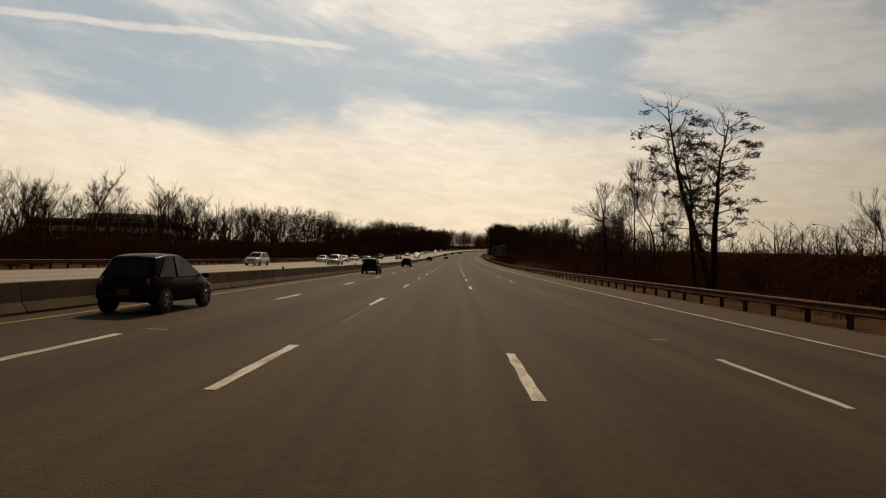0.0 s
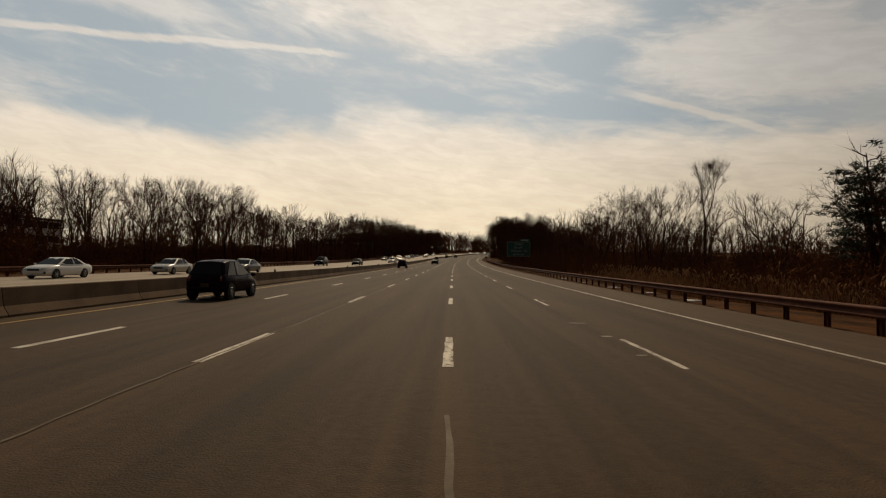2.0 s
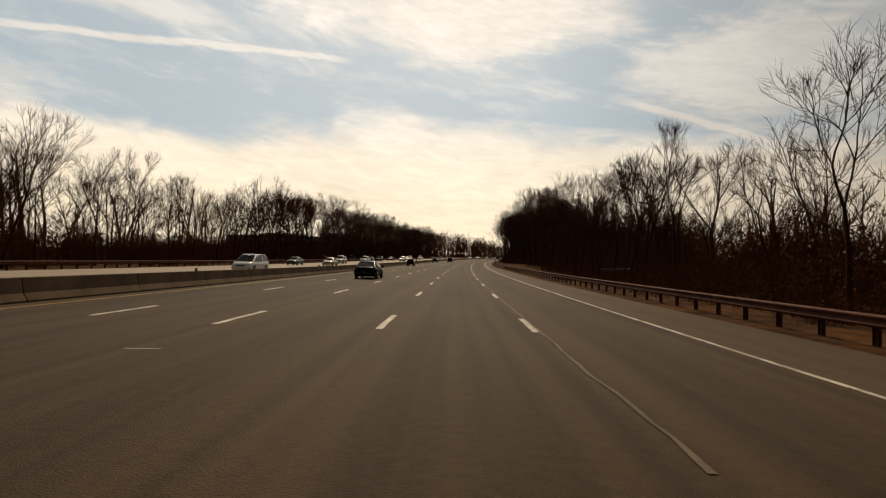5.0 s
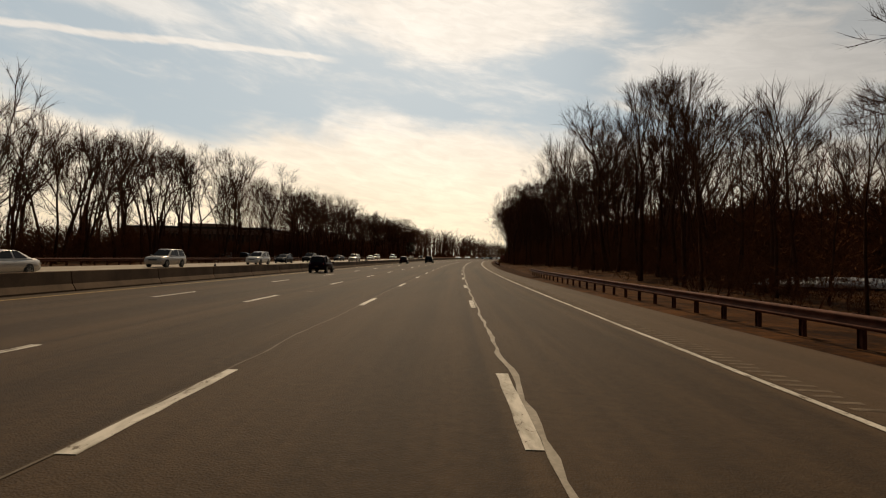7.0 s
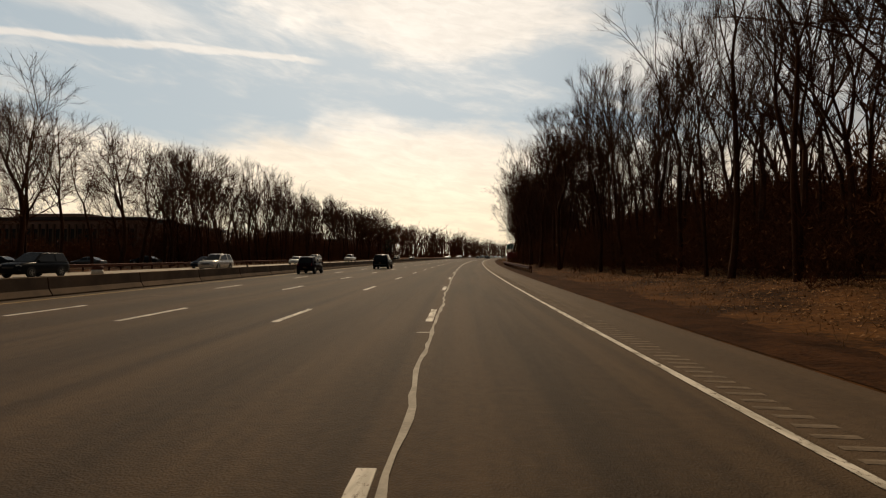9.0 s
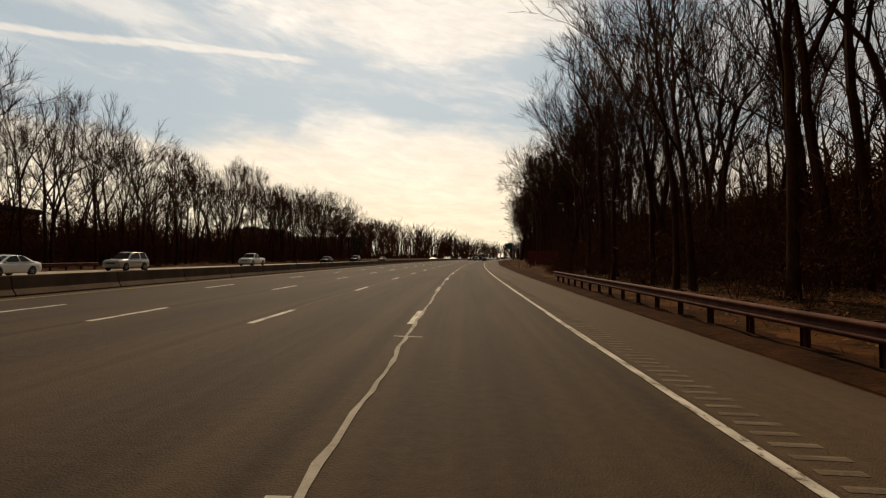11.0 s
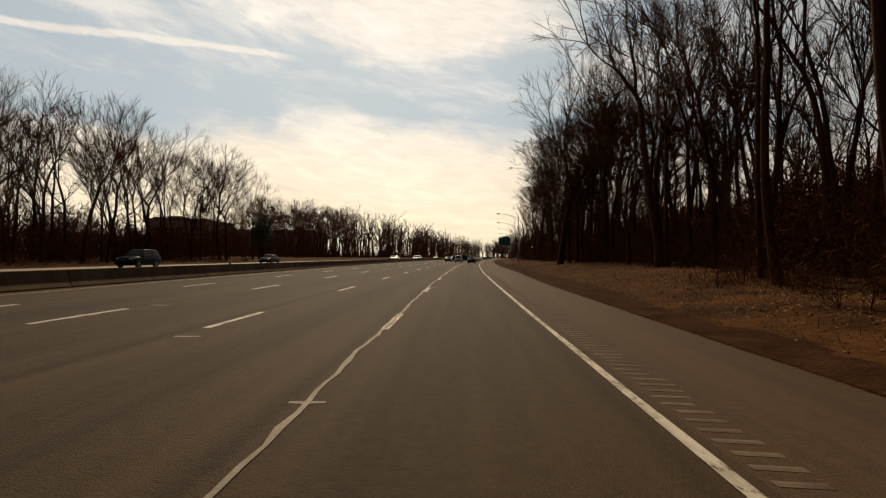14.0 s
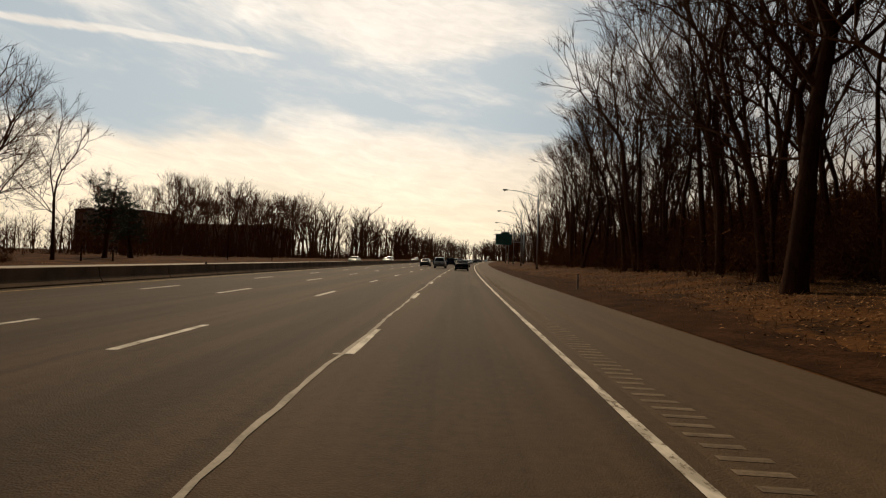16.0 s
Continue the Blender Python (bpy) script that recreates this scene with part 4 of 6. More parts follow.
    for s in np.arange(36, 566, 10.0):
        for o in ((-45,) if not 350 < s < 412 else (-60,)):
            brush(rnd.choice(HEDGES), s + rnd.uniform(-2, 2), o + rnd.uniform(-1.5, 1.5), rnd.uniform(1.35, 1.7) if s > 430 else rnd.uniform(1.05, 1.4) if s > 50 else rnd.uniform(0.75, 1.1), rnd.uniform(-15, 15))
        if not 350 < s < 412:
            brush(rnd.choice(THICKETS), s + rnd.uniform(-2, 2), -37.5 + rnd.uniform(-1.5, 1.0), rnd.uniform(0.55, 0.8), rnd.uniform(-15, 15))
    for s in np.arange(20, 566, 17.0):
        for o in (-76,):
            if s > 400 or s < 330:
                brush(rnd.choice(SCRUB), s + rnd.uniform(-3, 3), o + rnd.uniform(-3, 3), rnd.uniform(0.85, 1.15), rnd.uniform(-10, 10))
    for s in np.arange(24, 262, 15.0):
        for o in (48, 70):
            brush(rnd.choice(SCRUB), s + rnd.uniform(-3, 3), o + rnd.uniform(-3, 3), rnd.uniform(0.85, 1.15), rnd.uniform(-10, 10))
    for s in np.arange(240, 640, 17.0):
        if not 250 < s < 296:
            brush(rnd.choice(SCRUB), s + rnd.uniform(-3, 3), wood_edge(s) + 31 + rnd.uniform(-3, 3), rnd.uniform(1.3, 1.7), rnd.uniform(-10, 10))
    for s in np.arange(575, 1240, 24.0):
        for o in (float(np.interp(s, [575, 720, 1000, 1300], [-74, -54, -44, -28])), float(np.interp(s, [575, 720, 1000, 1300], [-88, -72, -62, -50]))):
            brush(rnd.choice(SCRUB), s + rnd.uniform(-4, 4), o + rnd.uniform(-4, 2), rnd.uniform(0.9, 1.3) if s > 700 else rnd.uniform(1.2, 1.5), rnd.uniform(-20, 20))
    plant(OAK[1], 565, -46, 1.12, 200, "broad leafless tree at the end of the grove", "trees across the road")


def plain_tree(seed):
    """A tree for the far distance, with few long limbs and sprays of twigs."""
    rnd = random.Random(seed)
    tv, tf, cv, cf = [], [], [], []
    pts = bent(rnd, Vector((0, 0, -0.3)), Vector((rnd.gauss(0, 0.05), rnd.gauss(0, 0.05), 1)), 14.0, 4, 0.06, 0.0)
    tube(tv, tf, pts, [0.3, 0.24, 0.19, 0.13, 0.05], 4)
    turn = 0.0
    for i in range(9):
        f = 0.22 + 0.75 * i / 9
        at, axis = along(pts, f)
        turn += 2.4
        limb = bent(rnd, at, side_way(axis, rnd.uniform(0.45, 0.95), turn), 7.4 * (1.05 - 0.55 * f) * rnd.uniform(0.85, 1.15), 2, 0.12, 0.14)
        tube(cv, cf, limb, [0.075, 0.05, 0.015], 3)
        for k in range(8):
            q, way = along(limb, rnd.uniform(0.25, 0.98))
            tip = q + (side_way(way, rnd.uniform(0.3, 0.9), rnd.uniform(0, 6.28)) + Vector((0, 0, 0.35))) * rnd.uniform(0.9, 2.1)
            tube(cv, cf, [q, tip], [0.042, 0.0], 3)
    return mesh_of("trunk", tv, tf, BARK), mesh_of("crown", cv, cf, TWIG)


BACK = [fork_tree(121 + i, 19.0, 0.19, 0.28, (0.30, 0.58), 5, 0.79, 0.07, 0.085, 6, 0.021, twig=1.8) for i in range(4)] + [fork_tree(126 + i, 17.0, 0.23, 0.2, (0.36, 0.7), 5, 0.79, 0.07, 0.085, 6, 0.021, twig=1.8) for i in range(3)]
PLAIN = [plain_tree(401 + i) for i in range(5)]


def build_far_woods():
    rnd = random.Random(9)

    def fill(count, s0, s1, near, depth, side, size):
        out = []
        for _ in range(count):
            s = rnd.uniform(s0, s1)
            o = near(s) + side * abs(rnd.gauss(0, depth))
            k = size(s) * rnd.uniform(0.75, 1.2)
            out.append((rnd.randrange(5), s, o, k * 1.15, k, rnd.uniform(0, 6.28)))
        return out

    line = lambda *pairs: (lambda s: float(np.interp(s, [p[0] for p in pairs], [p[1] for p in pairs])))
    wood("far_wood", PLAIN, fill(280, 630, 1300, line((630, 27), (760, 24), (1000, 15), (1300, -30)), 24, 1, line((630, 1.2), (700, 1.35), (1300, 1.35))), BRUSH, "distant brown leafless wood along the road")
    wood("far_wood", BACK, fill(96, 645, 740, line((645, -66), (740, -58)), 24, -1, line((645, 1.06), (740, 1.18))), BRUSH, "rounded brown leafless trees beyond the lawn")
    clumps = fill(280, 720, 1300, line((720, -56), (1000, -46), (1300, -28)), 26, -1, line((720, 1.6), (1300, 1.45)))
    wood("far_wood", PLAIN, clumps, BRUSH, "distant brown leafless trees beyond the opposite lanes")
    wood("far_wood", PLAIN, fill(340, 300, 690, line((300, 42), (690, 40)), 50, 1, line((300, 1.0), (330, 1.25), (690, 1.25))), BRUSH, "dim crowded trees deep inside the wood")
    wood("far_wood", PLAIN, fill(120, 620, 780, line((620, -78), (780, -75)), 40, -1, line((620, 0.5), (780, 0.75))), BRUSH, "low brown trees before the far block")
    wood("far_wood", PLAIN, fill(70, 680, 800, line((680, -112), (800, -130)), 20, -1, line((680, 0.85), (800, 0.95))), BRUSH, "bare brown trees round the far block")
    wood("far_wood", PLAIN, fill(120, 440, 560, line((440, -68), (560, -68)), 40, -1, line((440, 0.9), (600, 0.9))), BRUSH, "dim trees behind the grove")
    # added out of view behind the start: closes the place and darkens car reflections
    wood("far_wood", PLAIN, fill(60, -190, -20, line((-190, 30), (-20, 30)), 25, 1, line((-190, 1.0), (-20, 0.9))) + fill(60, -190, -20, line((-190, -48), (-20, -48)), 25, -1, line((-190, 1.0), (-20, 0.9))) + fill(70, -330, -250, line((-330, -120), (-250, -120)), 120, 1, line((-330, 1.2), (-250, 1.2))), BRUSH, "unseen leafless woods added along the road behind")
    wood("far_wood", PLAIN, fill(170, 1230, 1420, line((1230, -250), (1420, -250)), 300, 1, line((1200, 1.2), (1420, 1.3))), BRUSH, "far brown woods where the road ends")
    wood("far_wood", PLAIN, fill(230, -60, 345, line((-60, -60), (345, -60)), 34, -1, line((-60, 0.72), (150, 0.9), (345, 1.1))), BRUSH, "low leafless trees behind the front row")
    wood("far_wood", PLAIN, fill(150, 30, 250, line((30, 48), (120, 40), (250, 34)), 45, 1, line((30, 0.5), (160, 0.62), (250, 0.9))), BRUSH, "low leafless scrub wood behind the brush")


build_woods()
build_far_woods()
for pair in BACK + PLAIN + INNER:
    for me in pair:
        bpy.data.meshes.remove(me)


# ---- pines, reeds and litter ----
def pine(s, o, height, seed, label):
    """A pine with two stems, level boughs and tufts of needles."""
    rnd = random.Random(seed)
    tv, tf, bv, bf, nv, nf = [], [], [], [], [], []
    stems = []
    for k in range(2):
        way = Vector((0.10 * (1 if k else -1) + rnd.gauss(0, 0.02), rnd.gauss(0, 0.05), 1))
        pts = bent(rnd, Vector((0.22 * (1 if k else -1), 0, -0.3)), way, height * (1.0 - 0.12 * k), 9, 0.06, 0.03)
        tube(tv, tf, pts, [0.36 * max(0.08, 1 - i / 9.5) for i in range(10)], 8)
        stems.append(pts)
    for pts in stems:
        for i in range(22):
            f = 0.24 + 0.75 * (i + rnd.random()) / 22
            at, axis = along(pts, min(f, 0.98))
            limb = bent(rnd, at, side_way(axis, rnd.uniform(0.7, 1.35), i * 2.4), height * 0.21 * (1.15 - 0.55 * f) * rnd.uniform(0.6, 1.3), 5, 0.18, 0.08)
            tube(bv, bf, limb, [0.07, 0.055, 0.04, 0.03, 0.02, 0.008], 4)
            for j in range(6):
                at2, axis2 = along(limb, rnd.uniform(0.25, 0.98))
                side = bent(rnd, at2, side_way(axis2, rnd.uniform(0.4, 1.0), rnd.uniform(0, 6.28)), rnd.uniform(0.6, 1.9), 2, 0.25, 0.1)
                tube(bv, bf, side, [0.02, 0.014, 0.0], 3)
                if f < 0.26 or f > 0.84 or rnd.random() < 0.25:
                    continue
                for q in range(13):
                    mid = side[-1] + Vector((rnd.gauss(0, 0.28), rnd.gauss(0, 0.28), rnd.gauss(0, 0.10)))
                    for _ in range(5):
                        tip = mid + Vector((rnd.gauss(0, 1), rnd.gauss(0, 1), rnd.gauss(0.25, 0.6))).normalized() * rnd.uniform(0.22, 0.42)
                        tube(nv, nf, [mid, tip], [0.030, 0.0], 3)
    tree = thing("pine_tree", stand(s, o, float(lie(s, o)), 20 * seed), label, "tree")
    part("trunk", mesh_of("trunk", tv, tf, BARK, True), tree)
    part("crown", mesh_of("crown", bv, bf, BARK), tree)
    part("foliage", mesh_of("foliage", nv, nf, NEEDLE), tree, None, "dark green needle tufts")


def build_plants():
    pine(45.5, 21.0, 17.2, 3, "tall two-stemmed pine with bare upper limbs behind the guardrail")
    pine(108, 30.0, 11.0, 4, "dark scrubby pine among leafless trees")
    pine(584, -46, 12.0, 5, "dark pine at the end of the grove")
    pine(596, -50, 10.0, 8, "low dark pine beside the lawn")
    rnd = random.Random(21)
    verts, faces = [], []
    for _ in range(2600):
        s = rnd.triangular(80, 134, 104)
        o = rnd.uniform(12.6, 17.5) if s > 100 else rnd.uniform(14.5, 18)
        base = spot(s, o, float(lie(s, o)) - 0.05)
        h = rnd.uniform(0.6, 1.7) * (1.0 if 90 < s < 122 else 0.6)
        tip = base + Vector((rnd.gauss(0, 0.16) * h, rnd.gauss(0, 0.16) * h, h))
        tube(verts, faces, [base, base.lerp(tip, 0.55) + Vector((rnd.gauss(0, 0.05), 0, 0.05)), tip], [0.012, 0.009, 0.0], 3)
        if rnd.random() < 0.30:  # the plume
            bend = tip + Vector((rnd.gauss(0, 0.12), rnd.gauss(0, 0.12), rnd.uniform(0.0, 0.16)))
            tube(verts, faces, [tip - Vector((0, 0, 0.12)), tip.lerp(bend, 0.5), bend], [0.01, 0.035, 0.0], 4)
    tagged(new("reed_bed", mesh_of("reed_bed", verts, faces, REED)), "dry tan reeds with pale plumes behind the guardrail", "reeds", "", "stuff")
    # fallen leaves on the banks
    verts, faces = [], []
    for _ in range(44000):
        s = rnd.uniform(300, 600)
        o = rnd.triangular(12.0, 25, 16.5)
        p = spot(s, o, float(lie(s, o)) + rnd.uniform(0.0, 0.05))
        c, r = rnd.uniform(0, 6.28), rnd.uniform(0.03, 0.085)
        u = Vector((math.cos(c), math.sin(c), rnd.gauss(0, 0.2))) * r
        w = Vector((-math.sin(c), math.cos(c), rnd.gauss(0, 0.25))) * r * 0.55
        b = len(verts)
        verts += [p - u, p - w * 0.9 + Vector((0, 0, 0.03)), p + u, p + w + Vector((0, 0, 0.03))]
        faces += [(b, b + 1, b + 3), (b + 1, b + 2, b + 3)]
    tagged(new("leaf_litter", mesh_of("leaf_litter", verts, faces, LITTER)), "curled brown fallen leaves on the bank", "leaves", "", "stuff")
    verts, faces = [], []
    for _ in range(9000):
        side = rnd.random()
        s = rnd.uniform(300, 560)
        o = rnd.triangular(11.0, 22, 13) if side < 0.75 else rnd.uniform(-34, -36.5)
        p = spot(s, o, float(lie(s, o)) - 0.02)
        tip = p + Vector((rnd.gauss(0, 0.08), rnd.gauss(0, 0.08), rnd.uniform(0.06, 0.28)))
        tube(verts, faces, [p, tip], [0.014, 0.0], 3)
    tagged(new("dead_grass", mesh_of("dead_grass", verts, faces, REED)), "thin tufts of dead grass along the verge", "grass", "", "stuff")
    # scraps of old snow under the guardrail and at the wood's foot
    for s, o, r in ((96, 11.6, 0.35), (103, 12.2, 0.2), (109, 11.7, 0.3), (118, 11.9, 0.22), (84, 12.6, 0.5), (64, 12.4, 0.2), (284, 30, 3.0), (290, 36, 4.0), (482, 24.5, 0.5), (508, 25, 0.4), (128, 12.0, 0.25), (140, 32, 2.2)):
        bm = bmesh.new()
        bmesh.ops.create_icosphere(bm, subdivisions=2, radius=r)
        for v in bm.verts:
            v.co = Vector((v.co.x * rnd.uniform(0.8, 1.2), v.co.y * 1.6 * rnd.uniform(0.8, 1.2), max(v.co.z * 0.16, -0.03)))
        thing("snow_patch", stand(s, o, float(lie(s, o)), rnd.uniform(0, 90)), "thin grey-white patch of old snow on the verge", "snow", "snow patches", "stuff", from_bm("snow_patch", bm, SNOW, True))


build_plants()


def soil_strip():
    """Bare dark soil where the shoulder's edge meets the bank, with a ragged upper rim."""
    rnd = random.Random(77)
    s = np.arange(296, 640, 0.5)
    rim, drift = [], 0.0
    for _ in s:
        drift = 0.93 * drift + rnd.gauss(0, 0.09)
        rim.append(drift + rnd.gauss(0, 0.10))
    rim = np.array(rim) + np.interp(s, [296, 320, 335, 365, 400, 440, 480, 510, 530], [11.6, 11.7, 12.9, 12.4, 11.9, 12.0, 12.8, 13.4, 14.2])
    foot = shoulder_edge(s) - 0.10
    rows_o = [foot, foot + 0.4 + 0.05 * np.sin(s), (foot + rim) / 2 + 0.2, rim]
    verts, k = [], len(s)
    for j, o in enumerate(rows_o):
        lift = np.array([0.012 + (0 if j in (0, 3) else rnd.uniform(0.0, 0.07)) for _ in s])
        z = np.array([float(lie(a, b)) for a, b in zip(s, o)]) + lift - (0.02 if j == 3 else 0.0)
        verts.append(spots(s, o, z))
    faces = [(j * k + i, j * k + i + 1, (j + 1) * k + i + 1, (j + 1) * k + i) for j in range(3) for i in range(k - 1)]
    tagged(new("soil_strip", mesh_of("soil_strip", np.concatenate(verts), faces, SOIL, True)), "dark bare soil along the shoulder's edge", "soil", "", "structure")


SOIL = material("dark_wet_soil", ((0.016, 0.0070, 0.0030), (0.066, 0.0290, 0.0125)), 0.95, scale=0.9, fine=9.0, bump=0.9, depth=0.06, shine=0.02)
soil_strip()


# ---- signs, lamps and markers ----
def lettering(text, size, mat, parent, m, label):
    curve = bpy.data.curves.new("lettering", "FONT")
    curve.body, curve.size, curve.align_x, curve.align_y, curve.extrude = text, size, "CENTER", "CENTER", 0.004
    ob = bpy.data.objects.new("lettering", curve)
    scene.collection.objects.link(ob)
    me = bpy.data.meshes.new_from_object(ob.evaluated_get(bpy.context.evaluated_depsgraph_get()))
    bpy.data.objects.remove(ob)
    me.materials.clear()
    me.materials.append(mat)
    return part("lettering", me, parent, m, label)


def rounded_panel(name, w, h, thick, mat, radius=0.18):
    bm = bmesh.new()
    corners = []
    for cx, cz, a0 in ((w / 2 - radius, h / 2 - radius, 0), (-w / 2 + radius, h / 2 - radius, 90), (-w / 2 + radius, -h / 2 + radius, 180), (w / 2 - radius, -h / 2 + radius, 270)):
        for i in range(5):
            c = radians(a0 + 22.5 * i)
            corners.append(bm.verts.new((cx + radius * math.cos(c), 0, cz + radius * math.sin(c))))
    face = bm.faces.new(corners)
    made = bmesh.ops.extrude_face_region(bm, geom=[face])["geom"]
    for v in made:
        if isinstance(v, bmesh.types.BMVert):
            v.co.y += thick
    return from_bm(name, bm, mat)


def border(w, h, mat):
    bm = bmesh.new()
    for x, z, sx, sz in ((0, h / 2, w, 0.05), (0, -h / 2, w, 0.05), (w / 2, 0, 0.05, h - 0.05), (-w / 2, 0, 0.05, h - 0.05)):
        box(bm, (sx, 0.006, sz), (x, 0, z))
    return from_bm("border", bm, mat)


def green_sign():
    s, o = 184.0, 13.75
    sign = thing("road_sign", stand(s, o, float(lie(s, o)), -4), "large dark green exit sign with white lettering on steel posts", "road sign")
    w, h, low = 4.9, 3.15, 2.65
    panel = part("panel", rounded_panel("panel", w, h, 0.05, GREEN), sign, pose(0, 0, low + h / 2), "green panel, dull against the light")
    part("border", border(w - 0.16, h - 0.16, LEGEND), panel, pose(0, -0.004, 0))
    for i, (text, size) in enumerate((("Linden", 0.62), ("Roselle", 0.62), ("Winfield Pk", 0.62), ("NEXT RIGHT", 0.42))):
        words = text.split(" ")
        for j, word in enumerate(words):
            x = 0.0 if len(words) == 1 else size * 0.27 * (len(words[0]) + 1 if j else -len(words[1]) - 1)
            lettering(word, size, LEGEND, panel, pose(x, -0.006, h / 2 - 0.48 - i * 0.74, 90), "dim white lettering")
    tab = part("exit_tab", rounded_panel("exit_tab", 2.3, 0.62, 0.05, GREEN, 0.1), sign, pose(w / 2 - 1.2, 0, low + h + 0.32), "small green tab over the panel")
    bm = bmesh.new()
    box(bm, (1.5, 0.006, 0.26), (0, 0, 0))
    part("bar", from_bm("bar", bm, LEGEND), tab, pose(0, -0.004, 0), "pale bar in place of writing")
    bm = bmesh.new()
    for y in (-0.06, 0.06):
        box(bm, (0.14, 0.012, low + h + 0.6), (0, y, (low + h) / 2 - 0.3))
    box(bm, (0.01, 0.12, low + h + 0.6), (0, 0, (low + h) / 2 - 0.3))
    post = from_bm("post", bm, RUST)
    for x in (-w / 2 + 0.75, w / 2 - 1.15):
        part("post", post, sign, pose(x, 0.13, 0))
    bm = bmesh.new()
    box(bm, (w - 0.3, 0.04, 0.08))
    rib = from_bm("rib", bm, ALUMINIUM)
    for z in (low + 0.5, low + h / 2, low + h - 0.5):
        part("rib", rib, sign, pose(0, 0.065, z))


def red_panel():
    s, o = 450.0, 15.9
    base = float(lie(s, o))
    sign = thing("red_panel", stand(s, o, base, -8), "wide dark red roadside panel on short rusty posts", "sign panel")
    part("panel", rounded_panel("panel", 4.4, 1.7, 0.04, DARK_RED, 0.05), sign, pose(0, 0, 1.45), "plain dark red sheet")
    bm = bmesh.new()
    box(bm, (0.07, 0.07, 2.2), (0, 0, 0.75), 0.006)
    box(bm, (0.14, 0.14, 0.4), (0, 0, 0.1), 0.01)
    post = from_bm("post", bm, RUST)
    for x in (-1.9, 0.0, 1.9):
        part("post", post, sign, pose(x, 0.06, 0))
    bm = bmesh.new()
    box(bm, (0.09, 0.03, 0.9), (0, 0, 0.4), 0.01)
    box(bm, (0.09, 0.034, 0.16), (0, 0, 0.82), 0.01)
    marker = thing("delineator_post", stand(448.4, 12.3, float(lie(448.4, 12.3))), "short pale plastic marker post in the verge", "marker post")
    part("post", from_bm("post", bm, GALVANISED), marker)
    for q, w in ((448.3, 13.4), (448.5, 14.6)):
        copy_thing(marker, stand(q, w, float(lie(q, w))))
    copy_thing(marker, stand(541, 12.6, float(lie(541, 12.6))))


def street_lamp(first, s, o):
    m = stand(s, o, float(lie(s, o)))
    if first:
        return copy_thing(first, m)
    lamp = thing("street_lamp", m, "tall grey cobra-head street lamp over the shoulder", "street lamp", "street lamps")
    bm = bmesh.new()
    rod(bm, (0, 0, -0.2), (0, 0, 11.3), 0.14, 0.075, 10)
    part("pole", from_bm("pole", bm, GALVANISED, True), lamp)
    bm = bmesh.new()
    box(bm, (0.45, 0.45, 0.5), (0, 0, 0.1), 0.03)
    part("base", from_bm("base", bm, CONCRETE), lamp)
    verts, faces = [], []
    tube(verts, faces, [Vector((-0.05, 0, 10.9)), Vector((-1.6, 0, 11.45)), Vector((-3.2, 0, 11.75)), Vector((-4.6, 0, 11.9))], [0.055, 0.05, 0.045, 0.04], 8)
    tube(verts, faces, [Vector((-0.05, 0, 10.2)), Vector((-1.2, 0, 10.9)), Vector((-2.4, 0, 11.5))], [0.03, 0.03, 0.03], 6)
    part("arm", mesh_of("arm", verts, faces, GALVANISED, True), lamp)
    bm = bmesh.new()
    box(bm, (0.85, 0.34, 0.18), (0, 0, 0), 0.07)
    head = part("lamp_head", from_bm("lamp_head", bm, GALVANISED, True), lamp, pose(-4.95, 0, 11.9))
    bm = bmesh.new()
    bmesh.ops.create_uvsphere(bm, u_segments=10, v_segments=6, radius=0.15, matrix=Matrix.Diagonal((1.5, 1, 0.6, 1)))
    part("lens", from_bm("lens", bm, LEGEND, True), head, pose(-0.1, 0, -0.09))
    return lamp


def gantry():
    s, o = 660.0, 20.6
    ob = thing("sign_gantry", stand(s, o, float(lie(s, o))), "steel cantilever gantry carrying a dark green overhead sign", "sign gantry")
    bm = bmesh.new()
    rod(bm, (0, 0, -0.3), (0, 0, 9.0), 0.3, 0.24, 12)
    part("column", from_bm("column", bm, GALVANISED, True), ob)
    bm = bmesh.new()
    for z in (6.0, 8.2):
        rod(bm, (0.2, 0, z), (-8.0, 0, z), 0.11, 0.11, 8)
    part("chord", from_bm("chord", bm, GALVANISED, True), ob)
    bm = bmesh.new()
    for i in range(5):
        x = -0.2 - i * 1.5
        rod(bm, (x, 0, 6.0), (x - 0.75, 0, 8.2), 0.05, 0.05, 6)
        rod(bm, (x - 0.75, 0, 8.2), (x - 1.5, 0, 6.0), 0.05, 0.05, 6)
    part("bracing", from_bm("bracing", bm, GALVANISED, True), ob)
    part("panel", rounded_panel("panel", 4.4, 2.9, 0.08, GREEN), ob, pose(-5.6, -0.25, 6.65), "dark green overhead sign panel")
    part("exit_tab", rounded_panel("exit_tab", 2.4, 0.55, 0.08, GREEN, 0.08), ob, pose(-5.2, -0.25, 8.4), "green tab over the panel")


